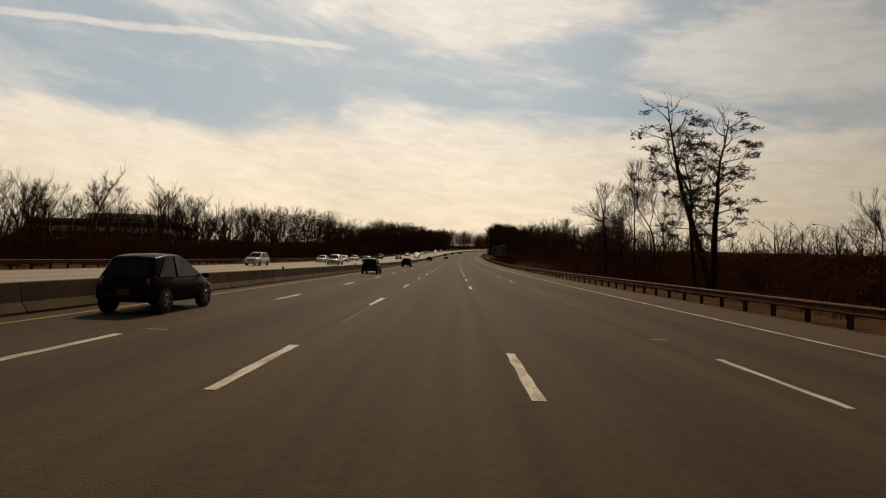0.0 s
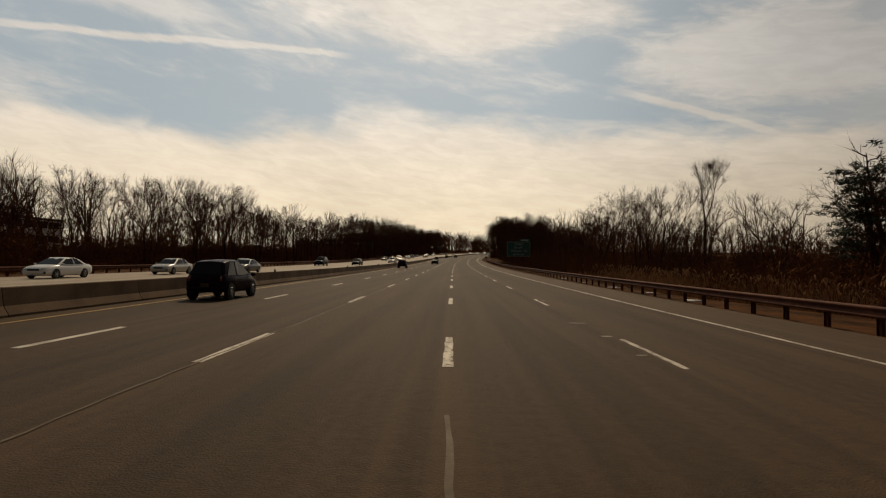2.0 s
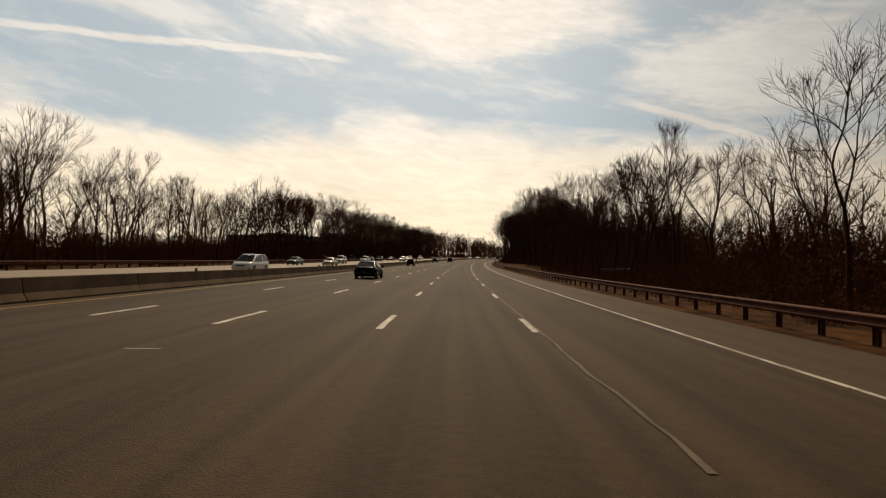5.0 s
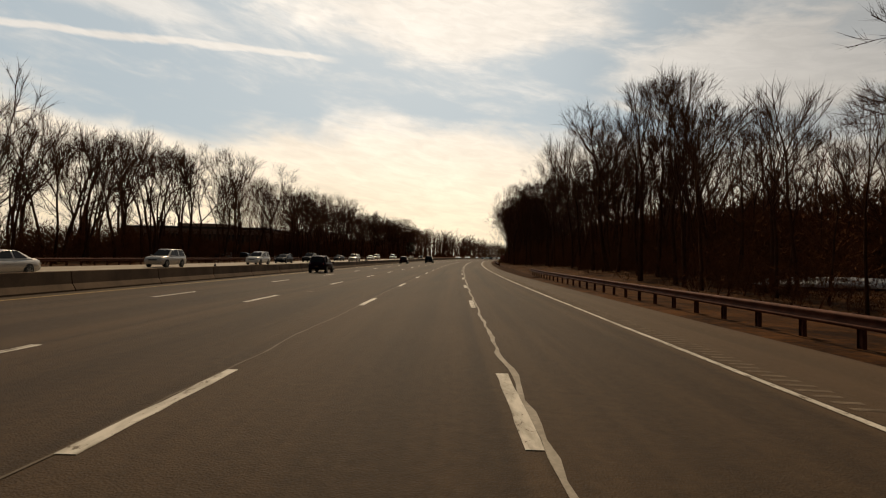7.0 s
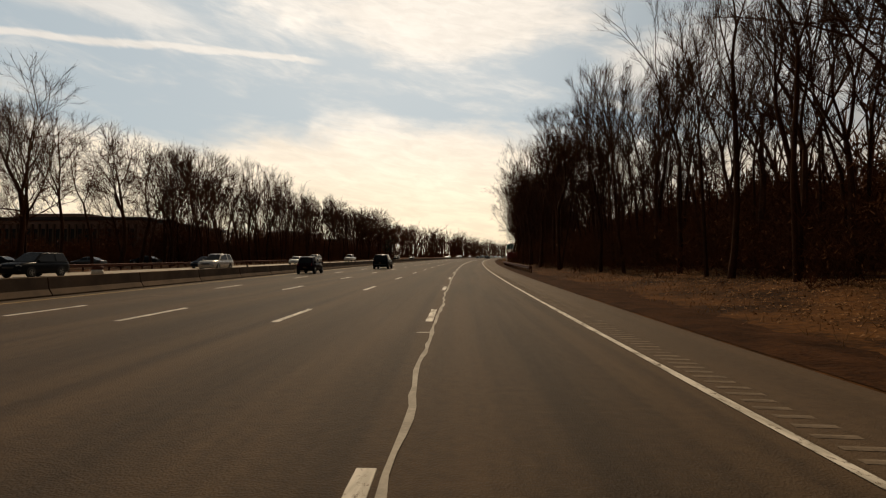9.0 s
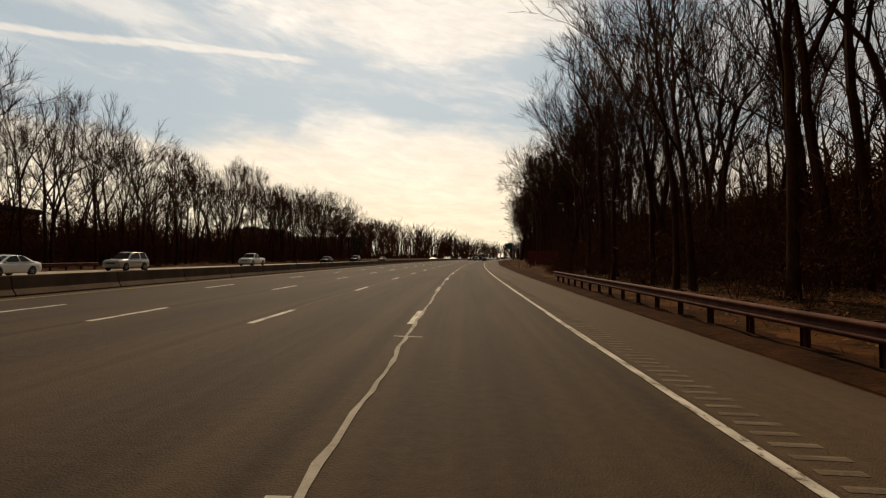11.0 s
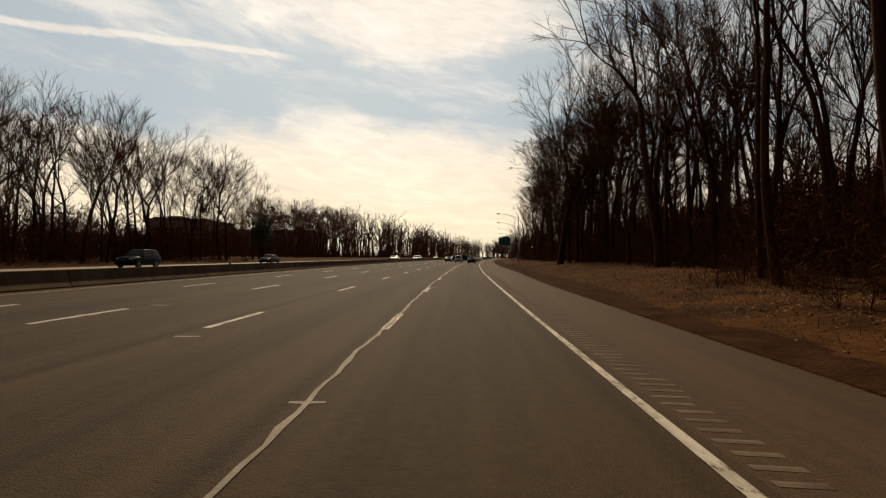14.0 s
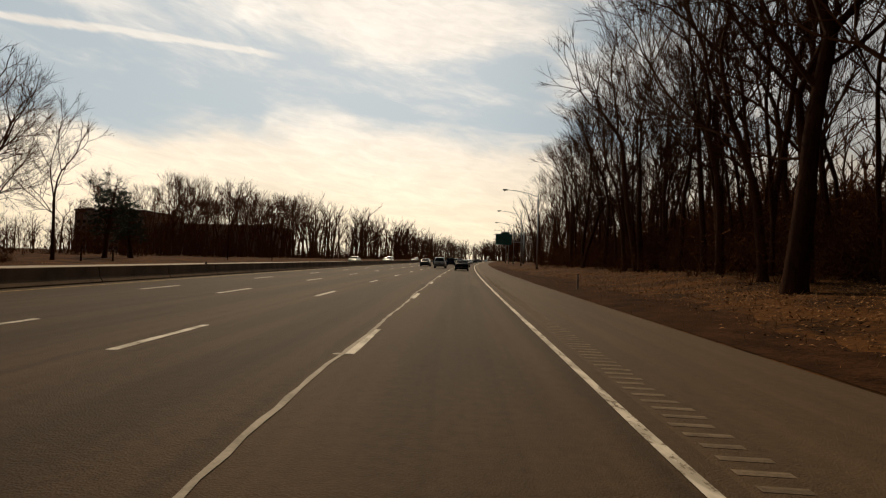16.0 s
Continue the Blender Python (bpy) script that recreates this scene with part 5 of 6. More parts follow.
def drum_and_markers():
    drum = thing("traffic_drum", stand(334.6, -12.7), "dark weathered traffic drum behind the barrier", "traffic drum")
    for z, r, mat in ((0.0, 0.30, RUST), (0.30, 0.285, PAINT), (0.50, 0.27, RUST), (0.70, 0.26, PAINT), (0.88, 0.25, RUST)):
        bm = bmesh.new()
        rod(bm, (0, 0, 0), (0, 0, 0.22), r, r - 0.01, 16)
        part("band", from_bm("band", bm, mat, True), drum, pose(0, 0, z))
    first = None
    for i in range(28):
        s = 8 + i * 24.4
        m = rest(s, -11.55, 0.765)
        if first:
            copy_thing(first, m)
            continue
        first = thing("barrier_reflector", m, "small dark reflector bracket on top of the barrier", "reflector", "barrier reflectors")
        bm = bmesh.new()
        box(bm, (0.12, 0.06, 0.16), (0, 0, 0.08), 0.008)
        part("bracket", from_bm("bracket", bm, RUST), first)
        bm = bmesh.new()
        box(bm, (0.08, 0.012, 0.08), (0, -0.034, 0.1), 0.004)
        part("lens", from_bm("lens", bm, GALVANISED), first)
    # posts and a pole on the lawn across the road
    first = None
    for s, o in ((568, -37.4), (575, -38.5), (610, -40), (622, -36)):
        if first:
            copy_thing(first, stand(s, o, float(lie(s, o))))
            continue
        first = thing("lawn_post", stand(s, o, float(lie(s, o))), "short dark timber post at the lawn's edge", "post", "lawn posts")
        bm = bmesh.new()
        box(bm, (0.16, 0.16, 1.5), (0, 0, 0.7), 0.02)
        part("shaft", from_bm("shaft", bm, BARK), first)
    pole = thing("utility_pole", stand(645, -57, 0.2), "tall weathered timber pole on the lawn", "pole")
    bm = bmesh.new()
    rod(bm, (0, 0, -0.3), (0, 0, 13.0), 0.17, 0.11, 10)
    part("shaft", from_bm("shaft", bm, BARK, True), pole)
    bm = bmesh.new()
    box(bm, (2.0, 0.1, 0.12), (0, -0.15, 12.3), 0.01)
    part("crossarm", from_bm("crossarm", bm, BARK), pole)


green_sign()
red_panel()
lamp = street_lamp(None, 590, 16.6)
for s, o in ((627, 17.4), (664, 18.0), (701, 18.2), (738, 18.2), (112, 78)):
    street_lamp(lamp, s, o)
gantry()
drum_and_markers()


# ---- buildings beyond the opposite lanes ----
BRICK = material("dark_brown_brick", ((0.15, 0.090, 0.062), (0.29, 0.175, 0.122)), 0.9, scale=0.4, fine=9.0, bump=0.3)
PANEL_WHITE = material("grey_white_cladding", ((0.58, 0.51, 0.42), (0.78, 0.70, 0.60)), 0.8, scale=0.3, fine=6.0, bump=0.1)
GLASS = material("dark_window_glass", ((0.010, 0.010, 0.011), (0.02, 0.02, 0.021)), 0.08, scale=0.5, fine=3.0, bump=0.0, shine=0.09)
ROOFING = material("tar_roofing", ((0.03, 0.027, 0.024), (0.06, 0.053, 0.046)), 0.9, scale=0.5, fine=8.0)


def block(name, size, mat, parent, at, bevel=0.05, label=""):
    bm = bmesh.new()
    box(bm, size, (0, 0, size[2] / 2), bevel)
    return part(name, from_bm(name, bm, mat), parent, pose(*at), label)


def window_mesh(w, h):
    bm = bmesh.new()
    box(bm, (0.06, w, h))
    return from_bm("window", bm, GLASS)


def offices():
    # pale office with ribbon windows; its front looks back along the road
    ob = thing("office_building", stand(180, -127, -0.3), "pale three-storey office building with dark ribbon windows", "building")
    wall = block("wall", (46, 30, 10.6), PANEL_WHITE, ob, (0, 15, 0), 0.1)
    block("roof", (46.6, 30.6, 0.5), ROOFING, ob, (0, 15, 10.6))
    block("upper_storey", (24, 20, 2.6), PANEL_WHITE, ob, (6, 16, 11.1), 0.08)
    bm = bmesh.new()
    box(bm, (3.6, 0.06, 1.7))
    pane = from_bm("window", bm, GLASS)
    for z in (-3.0, 0.6, 4.1):
        for i in range(11):
            part("window", pane, wall, pose(-20 + i * 4.0, -15.0, z + 5.3))
    side = window_mesh(3.6, 1.7)
    for z in (-3.0, 0.6, 4.1):
        for i in range(7):
            part("window", side, wall, pose(23.0, -12 + i * 4.0, z + 5.3))
    # brown building with upright fins
    ob = thing("office_building", stand(418, -90, -0.2), "low dark brick building with closely set upright fins", "building")
    wall = block("wall", (52, 36, 9.2), BRICK, ob, (0, 18, 0), 0.1)
    block("roof", (52.8, 36.8, 0.7), ROOFING, ob, (0, 18, 9.2))
    block("plant_room", (18, 14, 2.0), BRICK, ob, (-4, 18, 9.9), 0.06)
    bm = bmesh.new()
    box(bm, (0.35, 0.5, 7.8), (0, 0, 3.9), 0.03)
    fin = from_bm("fin", bm, CONCRETE)
    bm = bmesh.new()
    box(bm, (0.95, 0.06, 5.6))
    slot = from_bm("window", bm, GLASS)
    for i in range(31):
        x = -25 + i * 1.65
        part("fin", fin, wall, pose(x, -18.2, 0.6))
        if i < 30:
            part("window", slot, wall, pose(x + 0.82, -18.0, 4.6))
    # tall far block
    ob = thing("office_building", stand(800, -211, 0), "large dark flat-roofed block far beyond the lawn", "building")
    wall = block("wall", (44, 40, 24.4), BRICK, ob, (0, 20, 0), 0.1)
    block("roof", (45, 41, 0.8), ROOFING, ob, (0, 20, 24.4))
    block("plant_room", (10, 12, 2.6), BRICK, ob, (-7, 14, 25.2), 0.08)
    block("lift_tower", (4, 4, 1.8), BRICK, ob, (-19, 8, 25.2), 0.05)
    block("side_wing", (74, 30, 18.5), BRICK, ob, (59.2, 22, 0), 0.1)
    bm = bmesh.new()
    rod(bm, (0, 0, 0), (0, 0, 4), 0.12, 0.05, 6)
    mast = from_bm("mast", bm, GALVANISED)
    for x in (-20, -14, 2):
        part("mast", mast, ob, pose(x, 6, 25.2))
    bm = bmesh.new()
    box(bm, (2.2, 0.08, 1.8))
    pane = from_bm("window", bm, GLASS)
    for row in range(5):
        for i in range(12):
            part("window", pane, wall, pose(-19.2 + i * 3.5, -20.0, 2.8 + row * 3.8))


offices()


# ---- vehicles ----
def car_paint(name, colour, metal=0.0):
    return material(name, (tuple(c * 0.9 for c in colour), colour), 0.32, metal=metal, scale=1.5, fine=200.0, bump=0.0, coat=0.22 if colour[1] > 0.03 else 0.0, shine=0.2 if colour[1] > 0.03 else 0.03)


PAINTS = {
    "black": car_paint("black_car_paint", (0.008, 0.008, 0.010)),
    "plum": car_paint("dark_plum_car_paint", (0.015, 0.0048, 0.0085)),
    "grey": car_paint("grey_car_paint", (0.06, 0.058, 0.055), 0.3),
    "silver": car_paint("silver_car_paint", (0.40, 0.37, 0.33), 0.4),
    "white": car_paint("white_car_paint", (0.62, 0.62, 0.60)),
    "red": car_paint("dark_red_car_paint", (0.11, 0.012, 0.010)),
    "blue": car_paint("dark_blue_car_paint", (0.012, 0.018, 0.035)),
}
TYRE = material("tyre_rubber", ((0.006, 0.006, 0.006), (0.012, 0.0115, 0.011)), 0.85, scale=4.0, fine=40.0)
RIM = material("alloy_rim", ((0.20, 0.20, 0.20), (0.34, 0.34, 0.33)), 0.35, metal=0.9, scale=4.0, fine=40.0, bump=0.0)
TRIM = material("black_plastic_trim", ((0.012, 0.012, 0.012), (0.024, 0.023, 0.022)), 0.6, scale=3.0, fine=60.0)
TAIL = material("red_tail_lens", ((0.16, 0.008, 0.006), (0.24, 0.014, 0.010)), 0.15, scale=3.0, fine=60.0, bump=0.0, coat=1.0)
LENS = material("clear_lamp_lens", ((0.40, 0.40, 0.38), (0.60, 0.60, 0.57)), 0.12, scale=3.0, fine=60.0, bump=0.0, coat=1.0)

SHAPES = {  # length, width, height, wheelbase, wheel radius, deck stations (y share, top, width share, bottom), cabin (rear foot, rear top, front top, front foot as y shares)
    "hatchback": (3.36, 1.60, 1.55, 2.18, 0.31, ((-0.5, 0.66, 0.84, 0.44), (-0.488, 0.90, 0.92, 0.36), (-0.45, 1.00, 0.97, 0.30), (-0.2, 0.99, 1.0, 0.27), (0.18, 0.96, 1.0, 0.26), (0.30, 0.95, 0.99, 0.26), (0.42, 0.84, 0.93, 0.26), (0.485, 0.66, 0.84, 0.28), (0.5, 0.50, 0.74, 0.34)), (-0.478, -0.385, 0.06, 0.35)),
    "sedan": (4.75, 1.82, 1.45, 2.75, 0.32, ((-0.5, 0.62, 0.86, 0.34), (-0.485, 0.88, 0.92, 0.25), (-0.42, 0.98, 0.96, 0.2), (-0.28, 0.98, 1.0, 0.19), (0.16, 0.94, 1.0, 0.19), (0.25, 0.94, 0.99, 0.19), (0.40, 0.82, 0.96, 0.2), (0.48, 0.66, 0.88, 0.23), (0.5, 0.5, 0.8, 0.3)), (-0.38, -0.20, 0.06, 0.25)),
    "suv": (4.72, 1.87, 1.78, 2.75, 0.36, ((-0.5, 0.78, 0.88, 0.42), (-0.488, 1.08, 0.94, 0.32), (-0.44, 1.15, 0.98, 0.27), (-0.2, 1.12, 1.0, 0.26), (0.14, 1.10, 1.0, 0.26), (0.24, 1.10, 0.99, 0.26), (0.42, 1.0, 0.96, 0.27), (0.485, 0.86, 0.9, 0.3), (0.5, 0.62, 0.84, 0.36)), (-0.485, -0.41, 0.04, 0.23)),
    "minivan": (5.05, 1.95, 1.76, 3.0, 0.34, ((-0.5, 0.76, 0.88, 0.38), (-0.488, 1.04, 0.94, 0.28), (-0.44, 1.10, 0.98, 0.22), (-0.2, 1.08, 1.0, 0.2), (0.18, 1.04, 1.0, 0.2), (0.32, 1.02, 0.98, 0.2), (0.43, 0.90, 0.95, 0.22), (0.488, 0.72, 0.88, 0.26), (0.5, 0.55, 0.8, 0.32)), (-0.488, -0.44, 0.10, 0.34)),
    "pickup": (5.60, 1.96, 1.86, 3.55, 0.39, ((-0.5, 0.80, 0.93, 0.5), (-0.495, 1.12, 0.96, 0.42), (-0.44, 1.18, 0.98, 0.36), (-0.15, 1.18, 1.0, 0.32), (0.16, 1.18, 1.0, 0.32), (0.26, 1.18, 0.99, 0.32), (0.43, 1.10, 0.97, 0.34), (0.49, 0.98, 0.93, 0.36), (0.5, 0.66, 0.88, 0.42)), (-0.13, -0.09, 0.12, 0.25)),
}
MADE = {}


def pane(corners, inset, lift, thick=0.012):
    """A glass pane inside four corners, lifted off their plane."""
    mid = sum(corners, Vector()) / 4
    n = (corners[1] - corners[0]).cross(corners[3] - corners[0]).normalized()
    inner = [c + (mid - c) * inset + n * lift for c in corners]
    outer = [c + n * thick for c in inner]
    faces = [(4, 5, 6, 7), (3, 2, 1, 0), (0, 1, 5, 4), (1, 2, 6, 5), (2, 3, 7, 6), (3, 0, 4, 7)]
    return inner + outer, faces


def car_body(kind, mat):
    L, W, H, base, r, deck, cabin = SHAPES[kind]
    bm = bmesh.new()
    rings = []
    for y, top, share, low in deck:
        w = W / 2 * share
        half = [(0.0, low), (w * 0.80, low), (w * 0.96, low + 0.10), (w, low + (top - low) * 0.45), (w * 0.985, low + (top - low) * 0.72), (w * 0.90, top - 0.01), (w * 0.6, top + 0.015), (0.0, top + 0.02)]
        ring = [bm.verts.new((x, y * L, z)) for x, z in half] + [bm.verts.new((-x, y * L, z)) for x, z in half[-2:0:-1]]
        rings.append(ring)
    k = len(rings[0])
    for a0, b0 in zip(rings, rings[1:]):
        for i in range(k):
            bm.faces.new((a0[i], a0[(i + 1) % k], b0[(i + 1) % k], b0[i]))
    bm.faces.new(rings[0][::-1])
    bm.faces.new(rings[-1])
    return from_bm("body", bm, mat, True)


def cabin_points(kind):
    L, W, H, base, r, deck, cabin = SHAPES[kind]
    ys = [c * L for c in cabin]
    tops = [np.interp(c, [d[0] for d in deck], [d[1] for d in deck]) for c in cabin]
    foot, head = W / 2 * 0.93, W / 2 * 0.73
    low = [Vector((foot * 0.97, ys[0], tops[0])), Vector((foot, (ys[0] + 2 * ys[1]) / 3, tops[0])), Vector((foot, (2 * ys[2] + ys[3]) / 3, tops[3])), Vector((foot * 0.96, ys[3], tops[3]))]
    drop = 0.09 if kind == "hatchback" else 0.06
    high = [Vector((head * 0.96, ys[1], H - drop)), Vector((head, ys[1] + 0.5 if kind == "hatchback" else ys[1] + 0.22, H - 0.025)), Vector((head, ys[2] - 0.42 if kind == "hatchback" else ys[2] - 0.25, H - 0.005)), Vector((head * 0.95, ys[2], H - drop))]
    return low, high


def mirror_x(points):
    return [Vector((-p.x, p.y, p.z)) for p in points]


def car_cabin(kind, mat):
    low, high = cabin_points(kind)
    bm = bmesh.new()
    sides = []
    for pts_low, pts_high in ((low, high), (mirror_x(low), mirror_x(high))):
        sides.append(([bm.verts.new(p - Vector((0, 0, 0.03))) for p in pts_low], [bm.verts.new(p) for p in pts_high]))
    crowns = [bm.verts.new((0, p.y, p.z + 0.03)) for p in high]
    for lo, hi in sides:
        bm.faces.new((lo[0], lo[1], hi[1], hi[0]))
        bm.faces.new((lo[1], lo[2], hi[2], hi[1]))
        bm.faces.new((lo[2], lo[3], hi[3], hi[2]))
        for i in range(3):
            bm.faces.new((hi[i], hi[i + 1], crowns[i + 1], crowns[i]))
    (l0, h0), (l1, h1) = sides
    bm.faces.new((l0[0], l1[0], h1[0], crowns[0], h0[0]))
    bm.faces.new((l0[3], l1[3], h1[3], crowns[3], h0[3]))
    bmesh.ops.recalc_face_normals(bm, faces=bm.faces[:])
    sharp = [e for e in bm.edges if len(e.link_faces) == 2 and e.calc_face_angle(0.0) > 0.35]
    bmesh.ops.bevel(bm, geom=sharp, offset=0.07, segments=3, profile=0.5, affect="EDGES")
    return from_bm("cabin", bm, mat, True)


def car_glass(kind):
    low, high = cabin_points(kind)
    ml, mh = mirror_x(low), mirror_x(high)
    out = []
    out.append(("windshield", pane([low[3], ml[3], mh[3], high[3]], 0.09, 0.004)))
    out.append(("rear_window", pane([ml[0], low[0], high[0], mh[0]], 0.20 if kind == "hatchback" else 0.13, 0.004)))
    for sgn in (1, -1):
        L0, H0 = (low, high) if sgn > 0 else (ml, mh)
        mid_l, mid_h = L0[1].lerp(L0[2], 0.45), H0[1].lerp(H0[2], 0.5)
        quads = ([mid_l.lerp(L0[2], 0.03), L0[2].lerp(L0[3], 0.75), H0[2].lerp(H0[3], 0.55), mid_h.lerp(H0[2], 0.03)], [L0[1].lerp(L0[0], 0.25), mid_l.lerp(L0[1], 0.04), mid_h.lerp(H0[1], 0.04), H0[1].lerp(H0[0], 0.2)])
        for q in quads:
            out.append(("side_window", pane(q if sgn > 0 else [q[1], q[0], q[3], q[2]], 0.10, 0.004)))
    return [(n, mesh_of(n, v, f, GLASS)) for n, (v, f) in out]


def wheel_meshes(r, width=0.21):
    def lathe(name, shape, mat):
        verts, faces, k = [], [], 20
        for x, q in shape:
            verts += [(x, q * math.cos(2 * math.pi * i / k), q * math.sin(2 * math.pi * i / k)) for i in range(k)]
        for j in range(len(shape) - 1):
            faces += [(j * k + i, j * k + (i + 1) % k, (j + 1) * k + (i + 1) % k, (j + 1) * k + i) for i in range(k)]
        return mesh_of(name, verts, faces, mat, True)

    h = width / 2
    tyre = lathe("wheel", [(-h, r * 0.3), (-h, r * 0.68), (-h * 0.9, r * 0.93), (-h * 0.6, r), (h * 0.6, r), (h * 0.9, r * 0.93), (h, r * 0.68), (h, r * 0.3)], TYRE)
    bm = bmesh.new()
    rod(bm, (-0.01, 0, 0), (0.02, 0, 0), r * 0.2, r * 0.16, 12)
    for i in range(5):
        c = 2 * math.pi * i / 5
        box(bm, (0.03, r * 0.56, 0.065), (0.0, math.cos(c) * r * 0.36, math.sin(c) * r * 0.36), 0.0, (math.degrees(c), 0, 0))
    made = bmesh.ops.create_cone(bm, cap_ends=False, segments=20, radius1=r * 0.66, radius2=r * 0.62, depth=0.05, matrix=pose(0, 0, 0, 0, 90, 0))
    rim = from_bm("rim", bm, RIM)
    return tyre, rim


def car(kind, paint, s, o, facing, label, group="traffic"):
    """facing: 0 drives away, 180 comes towards."""
    m = rest(s, o, crown(o) if o > -12 else 0.012, facing)
    key = (kind, paint)
    if key in MADE:
        made = copy_thing(MADE[key], m)
        return tagged(made, label)
    L, W, H, base, r, deck, cabin = SHAPES[kind]
    ob = thing("pickup_truck" if kind == "pickup" else kind if kind != "suv" else "sport_utility_car", m, label, "car", group)
    mat = PAINTS[paint]
    body = part("body", car_body(kind, mat), ob)
    part("cabin", car_cabin(kind, mat), ob)
    for name, me in car_glass(kind):
        part(name, me, ob)
    tyre, rim = wheel_meshes(r)
    bm = bmesh.new()
    rod(bm, (-0.012, 0, 0), (0.012, 0, 0), r * 1.12, r * 1.12, 28)
    arch = from_bm("wheel_arch", bm, TYRE)
    for y in (-base / 2 - 0.02, base / 2 + 0.02):
        for sgn in (1, -1):
            part("wheel_arch", arch, ob, pose(sgn * (W / 2 - 0.014), y, r + 0.015))
            wheel = part("wheel", tyre, ob, pose(sgn * (W / 2 - 0.095), y, r - 0.004))
            part("rim", rim, wheel, pose(sgn * 0.105, 0, 0, 0, 0, 0 if sgn > 0 else 180))
    top = deck[1][1]
    bm = bmesh.new()
    box(bm, (0.17, 0.14, 0.26 if kind != "sedan" else 0.16), (0, 0, 0), 0.045)
    tail = from_bm("tail_light", bm, TAIL, True)
    bm = bmesh.new()
    box(bm, (0.36, 0.16, 0.16), (0, 0, 0), 0.05)
    head = from_bm("headlight", bm, LENS, True)
    bm = bmesh.new()
    box(bm, (0.22, 0.09, 0.14), (0, 0, 0), 0.035)
    wing = from_bm("wing_mirror", bm, mat, True)
    low, high = cabin_points(kind)
    for sgn in (1, -1):
        part("tail_light", tail, ob, pose(sgn * (W / 2 * 0.74), -L * 0.476, top - 0.09, -12, 0, sgn * 24))
        part("headlight", head, ob, pose(sgn * (W / 2 * 0.70), L * 0.468, deck[-2][1] - 0.02, 0, 0, -sgn * 18))
        part("wing_mirror", wing, ob, pose(sgn * (W / 2 + 0.06), low[3].y - 0.25, low[3].z + 0.05))
    bm = bmesh.new()
    box(bm, (W * 0.90, 0.16, 0.22), (0, 0, 0), 0.05)
    bumper = from_bm("bumper", bm, mat if kind == "hatchback" else TRIM, True)
    part("bumper", bumper, ob, pose(0, -L * 0.485, 0.46 if r < 0.35 else 0.56))
    part("bumper", bumper, ob, pose(0, L * 0.482, 0.42 if r < 0.35 else 0.54))
    bm = bmesh.new()
    box(bm, (0.32, 0.02, 0.15), (0, 0, 0), 0.004)
    part("plate", from_bm("plate", bm, CONCRETE), ob, pose(0, -L * 0.507, top - 0.32), "plain dull bar")
    bm = bmesh.new()
    box(bm, (W * 0.46, 0.05, 0.15), (0, 0, 0), 0.02)
    part("grille", from_bm("grille", bm, TRIM, True), ob, pose(0, L * 0.494, deck[-1][1] + 0.10), "dark slatted grille")
    MADE[key] = ob
    return ob


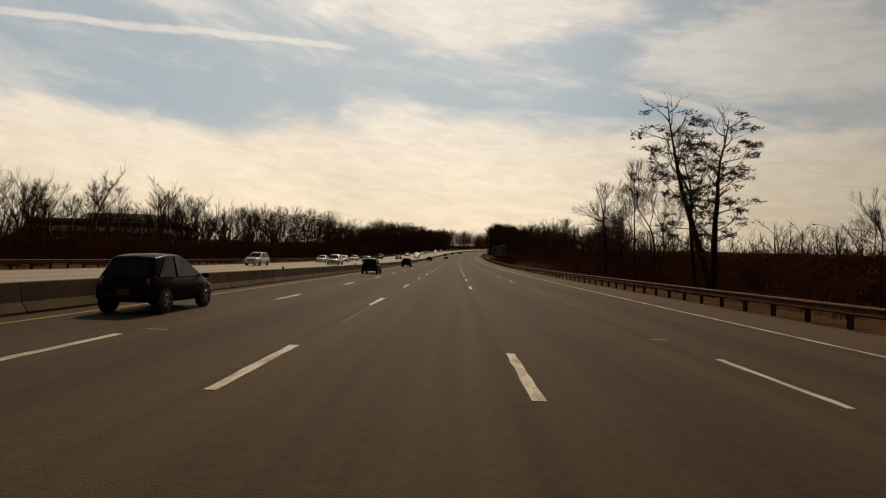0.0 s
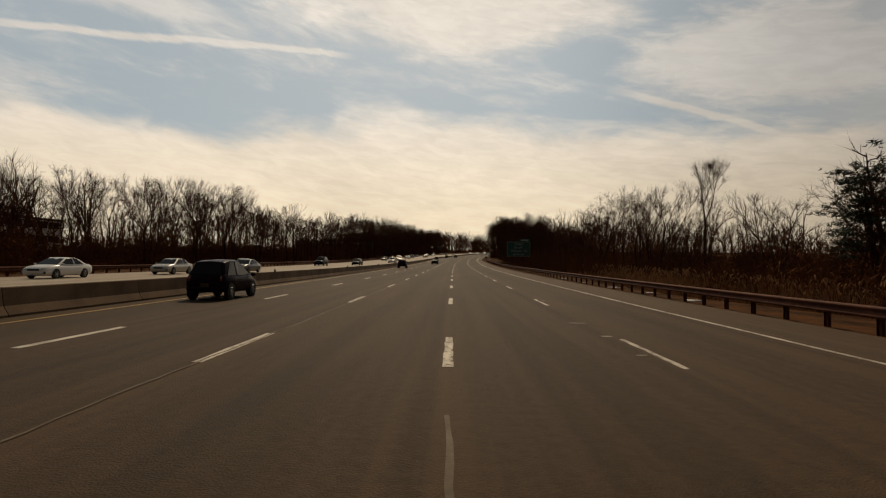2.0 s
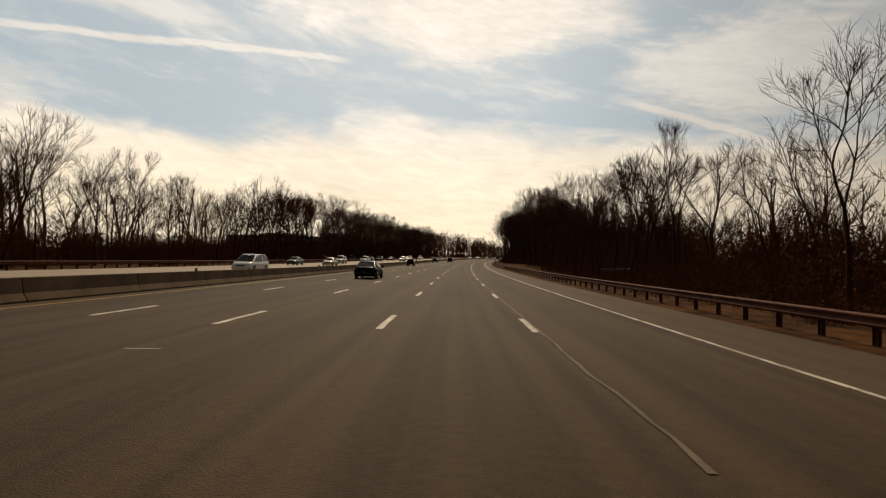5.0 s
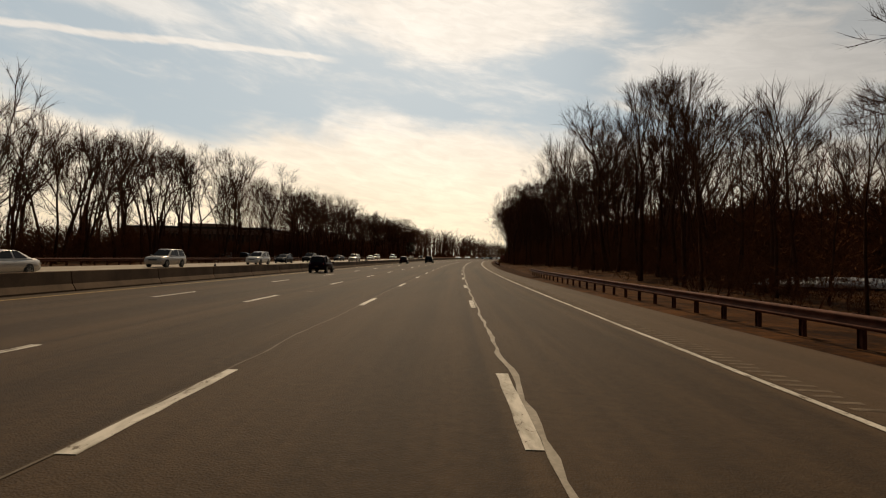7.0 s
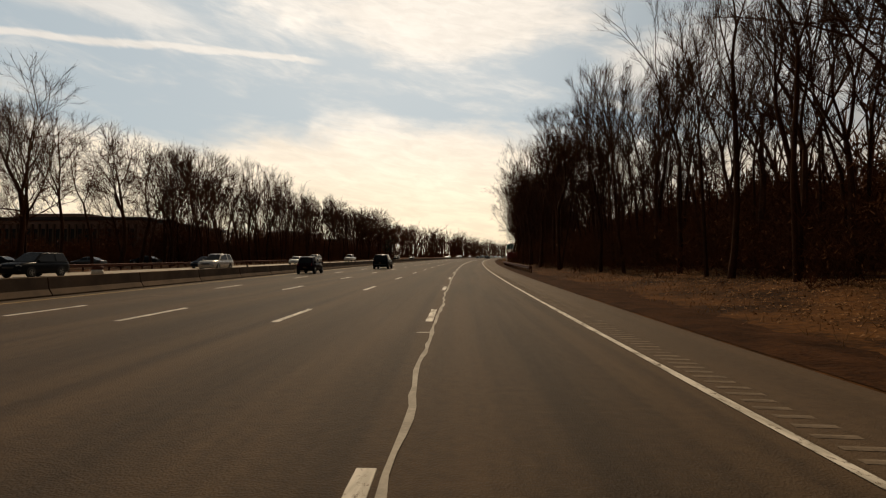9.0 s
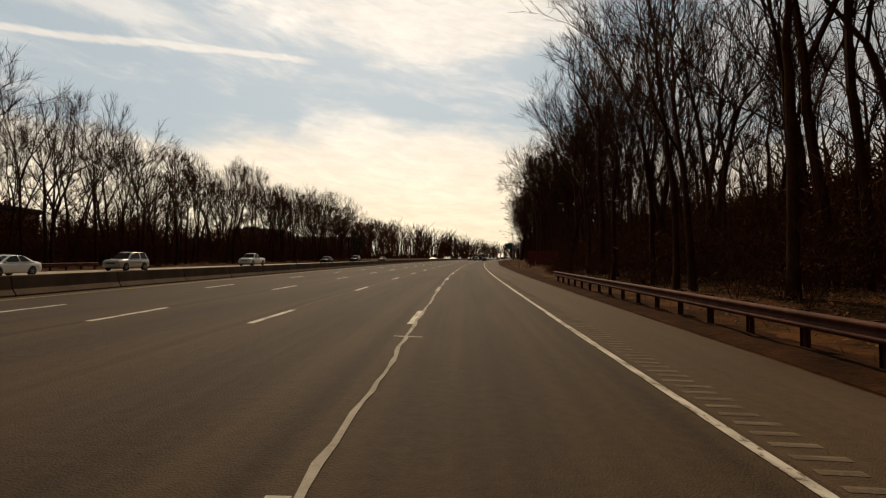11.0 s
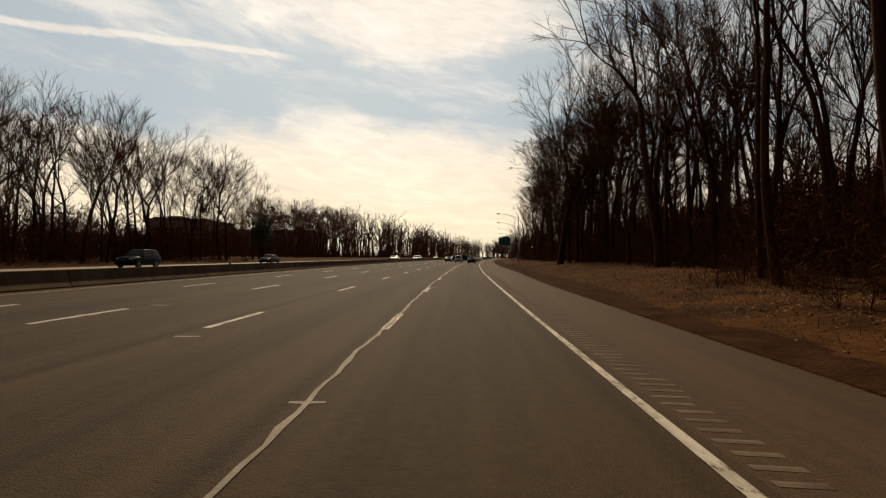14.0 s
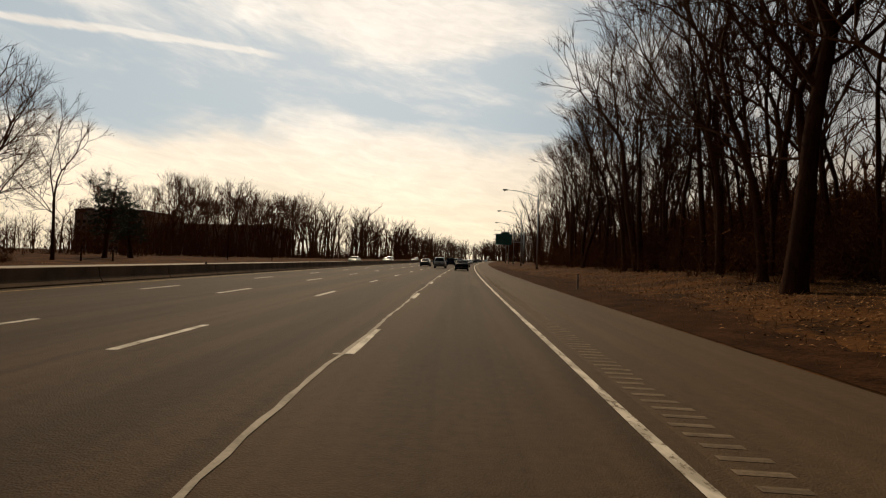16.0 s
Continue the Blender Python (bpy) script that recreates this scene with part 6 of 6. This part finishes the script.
def build_traffic():
    # one moving car repeated at six spots along its lane; the extra copies are added
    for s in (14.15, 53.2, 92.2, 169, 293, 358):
        car("hatchback", "plum", s, -9.2, 0, "small dark hatchback with tinted glass in the far lane, one car repeated")
    away = "seen from behind in the lanes ahead"
    for kind, paint, s, o in (("sedan", "black", 221, -5.5), ("suv", "black", 376, -5.4),
                              ("sedan", "black", 582, 5.5), ("suv", "silver", 596, 1.8), ("sedan", "grey", 611, -1.9), ("minivan", "blue", 634, 1.8), ("sedan", "silver", 617, 5.6), ("sedan", "black", 652, -5.5),
                              ("suv", "black", 640, -1.8), ("sedan", "white", 668, 5.4), ("suv", "red", 690, 1.9), ("sedan", "grey", 705, -5.4), ("minivan", "silver", 722, -1.8), ("sedan", "black", 735, 5.5),
                              ("sedan", "white", 762, 1.8), ("suv", "grey", 786, -5.5), ("sedan", "blue", 800, 5.5), ("sedan", "silver", 826, -1.8), ("suv", "black", 850, 1.8), ("sedan", "grey", 880, -5.5), ("minivan", "white", 905, 5.5), ("sedan", "black", 940, -1.8)):
        car(kind, paint, s, o, 0, f"{PAINT_WORDS[paint]} {KIND_WORDS[kind]} {away}")
    for kind, paint, s, o in (("minivan", "silver", 92, -21.6), ("suv", "white", 71, -27.5), ("sedan", "white", 108, -27.8), ("sedan", "silver", 120, -26.0), ("sedan", "grey", 128, -22.2), ("sedan", "white", 141, -27.6),
                              ("suv", "black", 177, -26.3), ("sedan", "black", 189.5, -21.4), ("minivan", "white", 228, -18.4), ("sedan", "grey", 269.5, -27.2), ("sedan", "silver", 272, -21.6), ("suv", "silver", 296, -25.5),
                              ("suv", "white", 317, -24.4), ("sedan", "black", 332, -26.0), ("suv", "black", 347.5, -26.4), ("sedan", "blue", 376, -28.0), ("suv", "silver", 366, -21.8), ("sedan", "white", 406.5, -26.6),
                              ("suv", "silver", 422, -28.2), ("pickup", "white", 451, -28.0), ("sedan", "black", 486, -26.8), ("suv", "black", 508, -26.0),
                              ("sedan", "black", 541, -25.9), ("sedan", "white", 640, -22), ("sedan", "silver", 652, -25.5),
                              ("minivan", "white", 668, -18.5), ("sedan", "silver", 682, -22), ("suv", "white", 705, -25.5), ("sedan", "white", 722, -18.5), ("sedan", "silver", 748, -22), ("suv", "silver", 775, -25.5), ("sedan", "white", 800, -18.5),
                              ("sedan", "grey", 835, -22), ("sedan", "white", 870, -25.5)):
        car(kind, paint, s, o, 180, f"{PAINT_WORDS[paint]} {KIND_WORDS[kind]} on the opposite lanes")
    for i, (s, o, paint) in enumerate(((352, -47, "black"), (360, -49, "silver"), (370, -50, "black"), (386, -51, "grey"), (398, -50, "black"))):
        made = car("sedan", paint, s, o, 90, f"{PAINT_WORDS[paint]} sedan parked before the brick building")
        made.matrix_basis = stand(s, o, float(lie(s, o)) + 0.02, 90)


PAINT_WORDS = {"black": "black", "plum": "dark plum", "grey": "dull grey", "silver": "silver", "white": "white", "red": "dark red", "blue": "dark blue"}
KIND_WORDS = {"hatchback": "hatchback", "sedan": "sedan", "suv": "sport utility car", "minivan": "minivan", "pickup": "pickup truck"}
build_traffic()
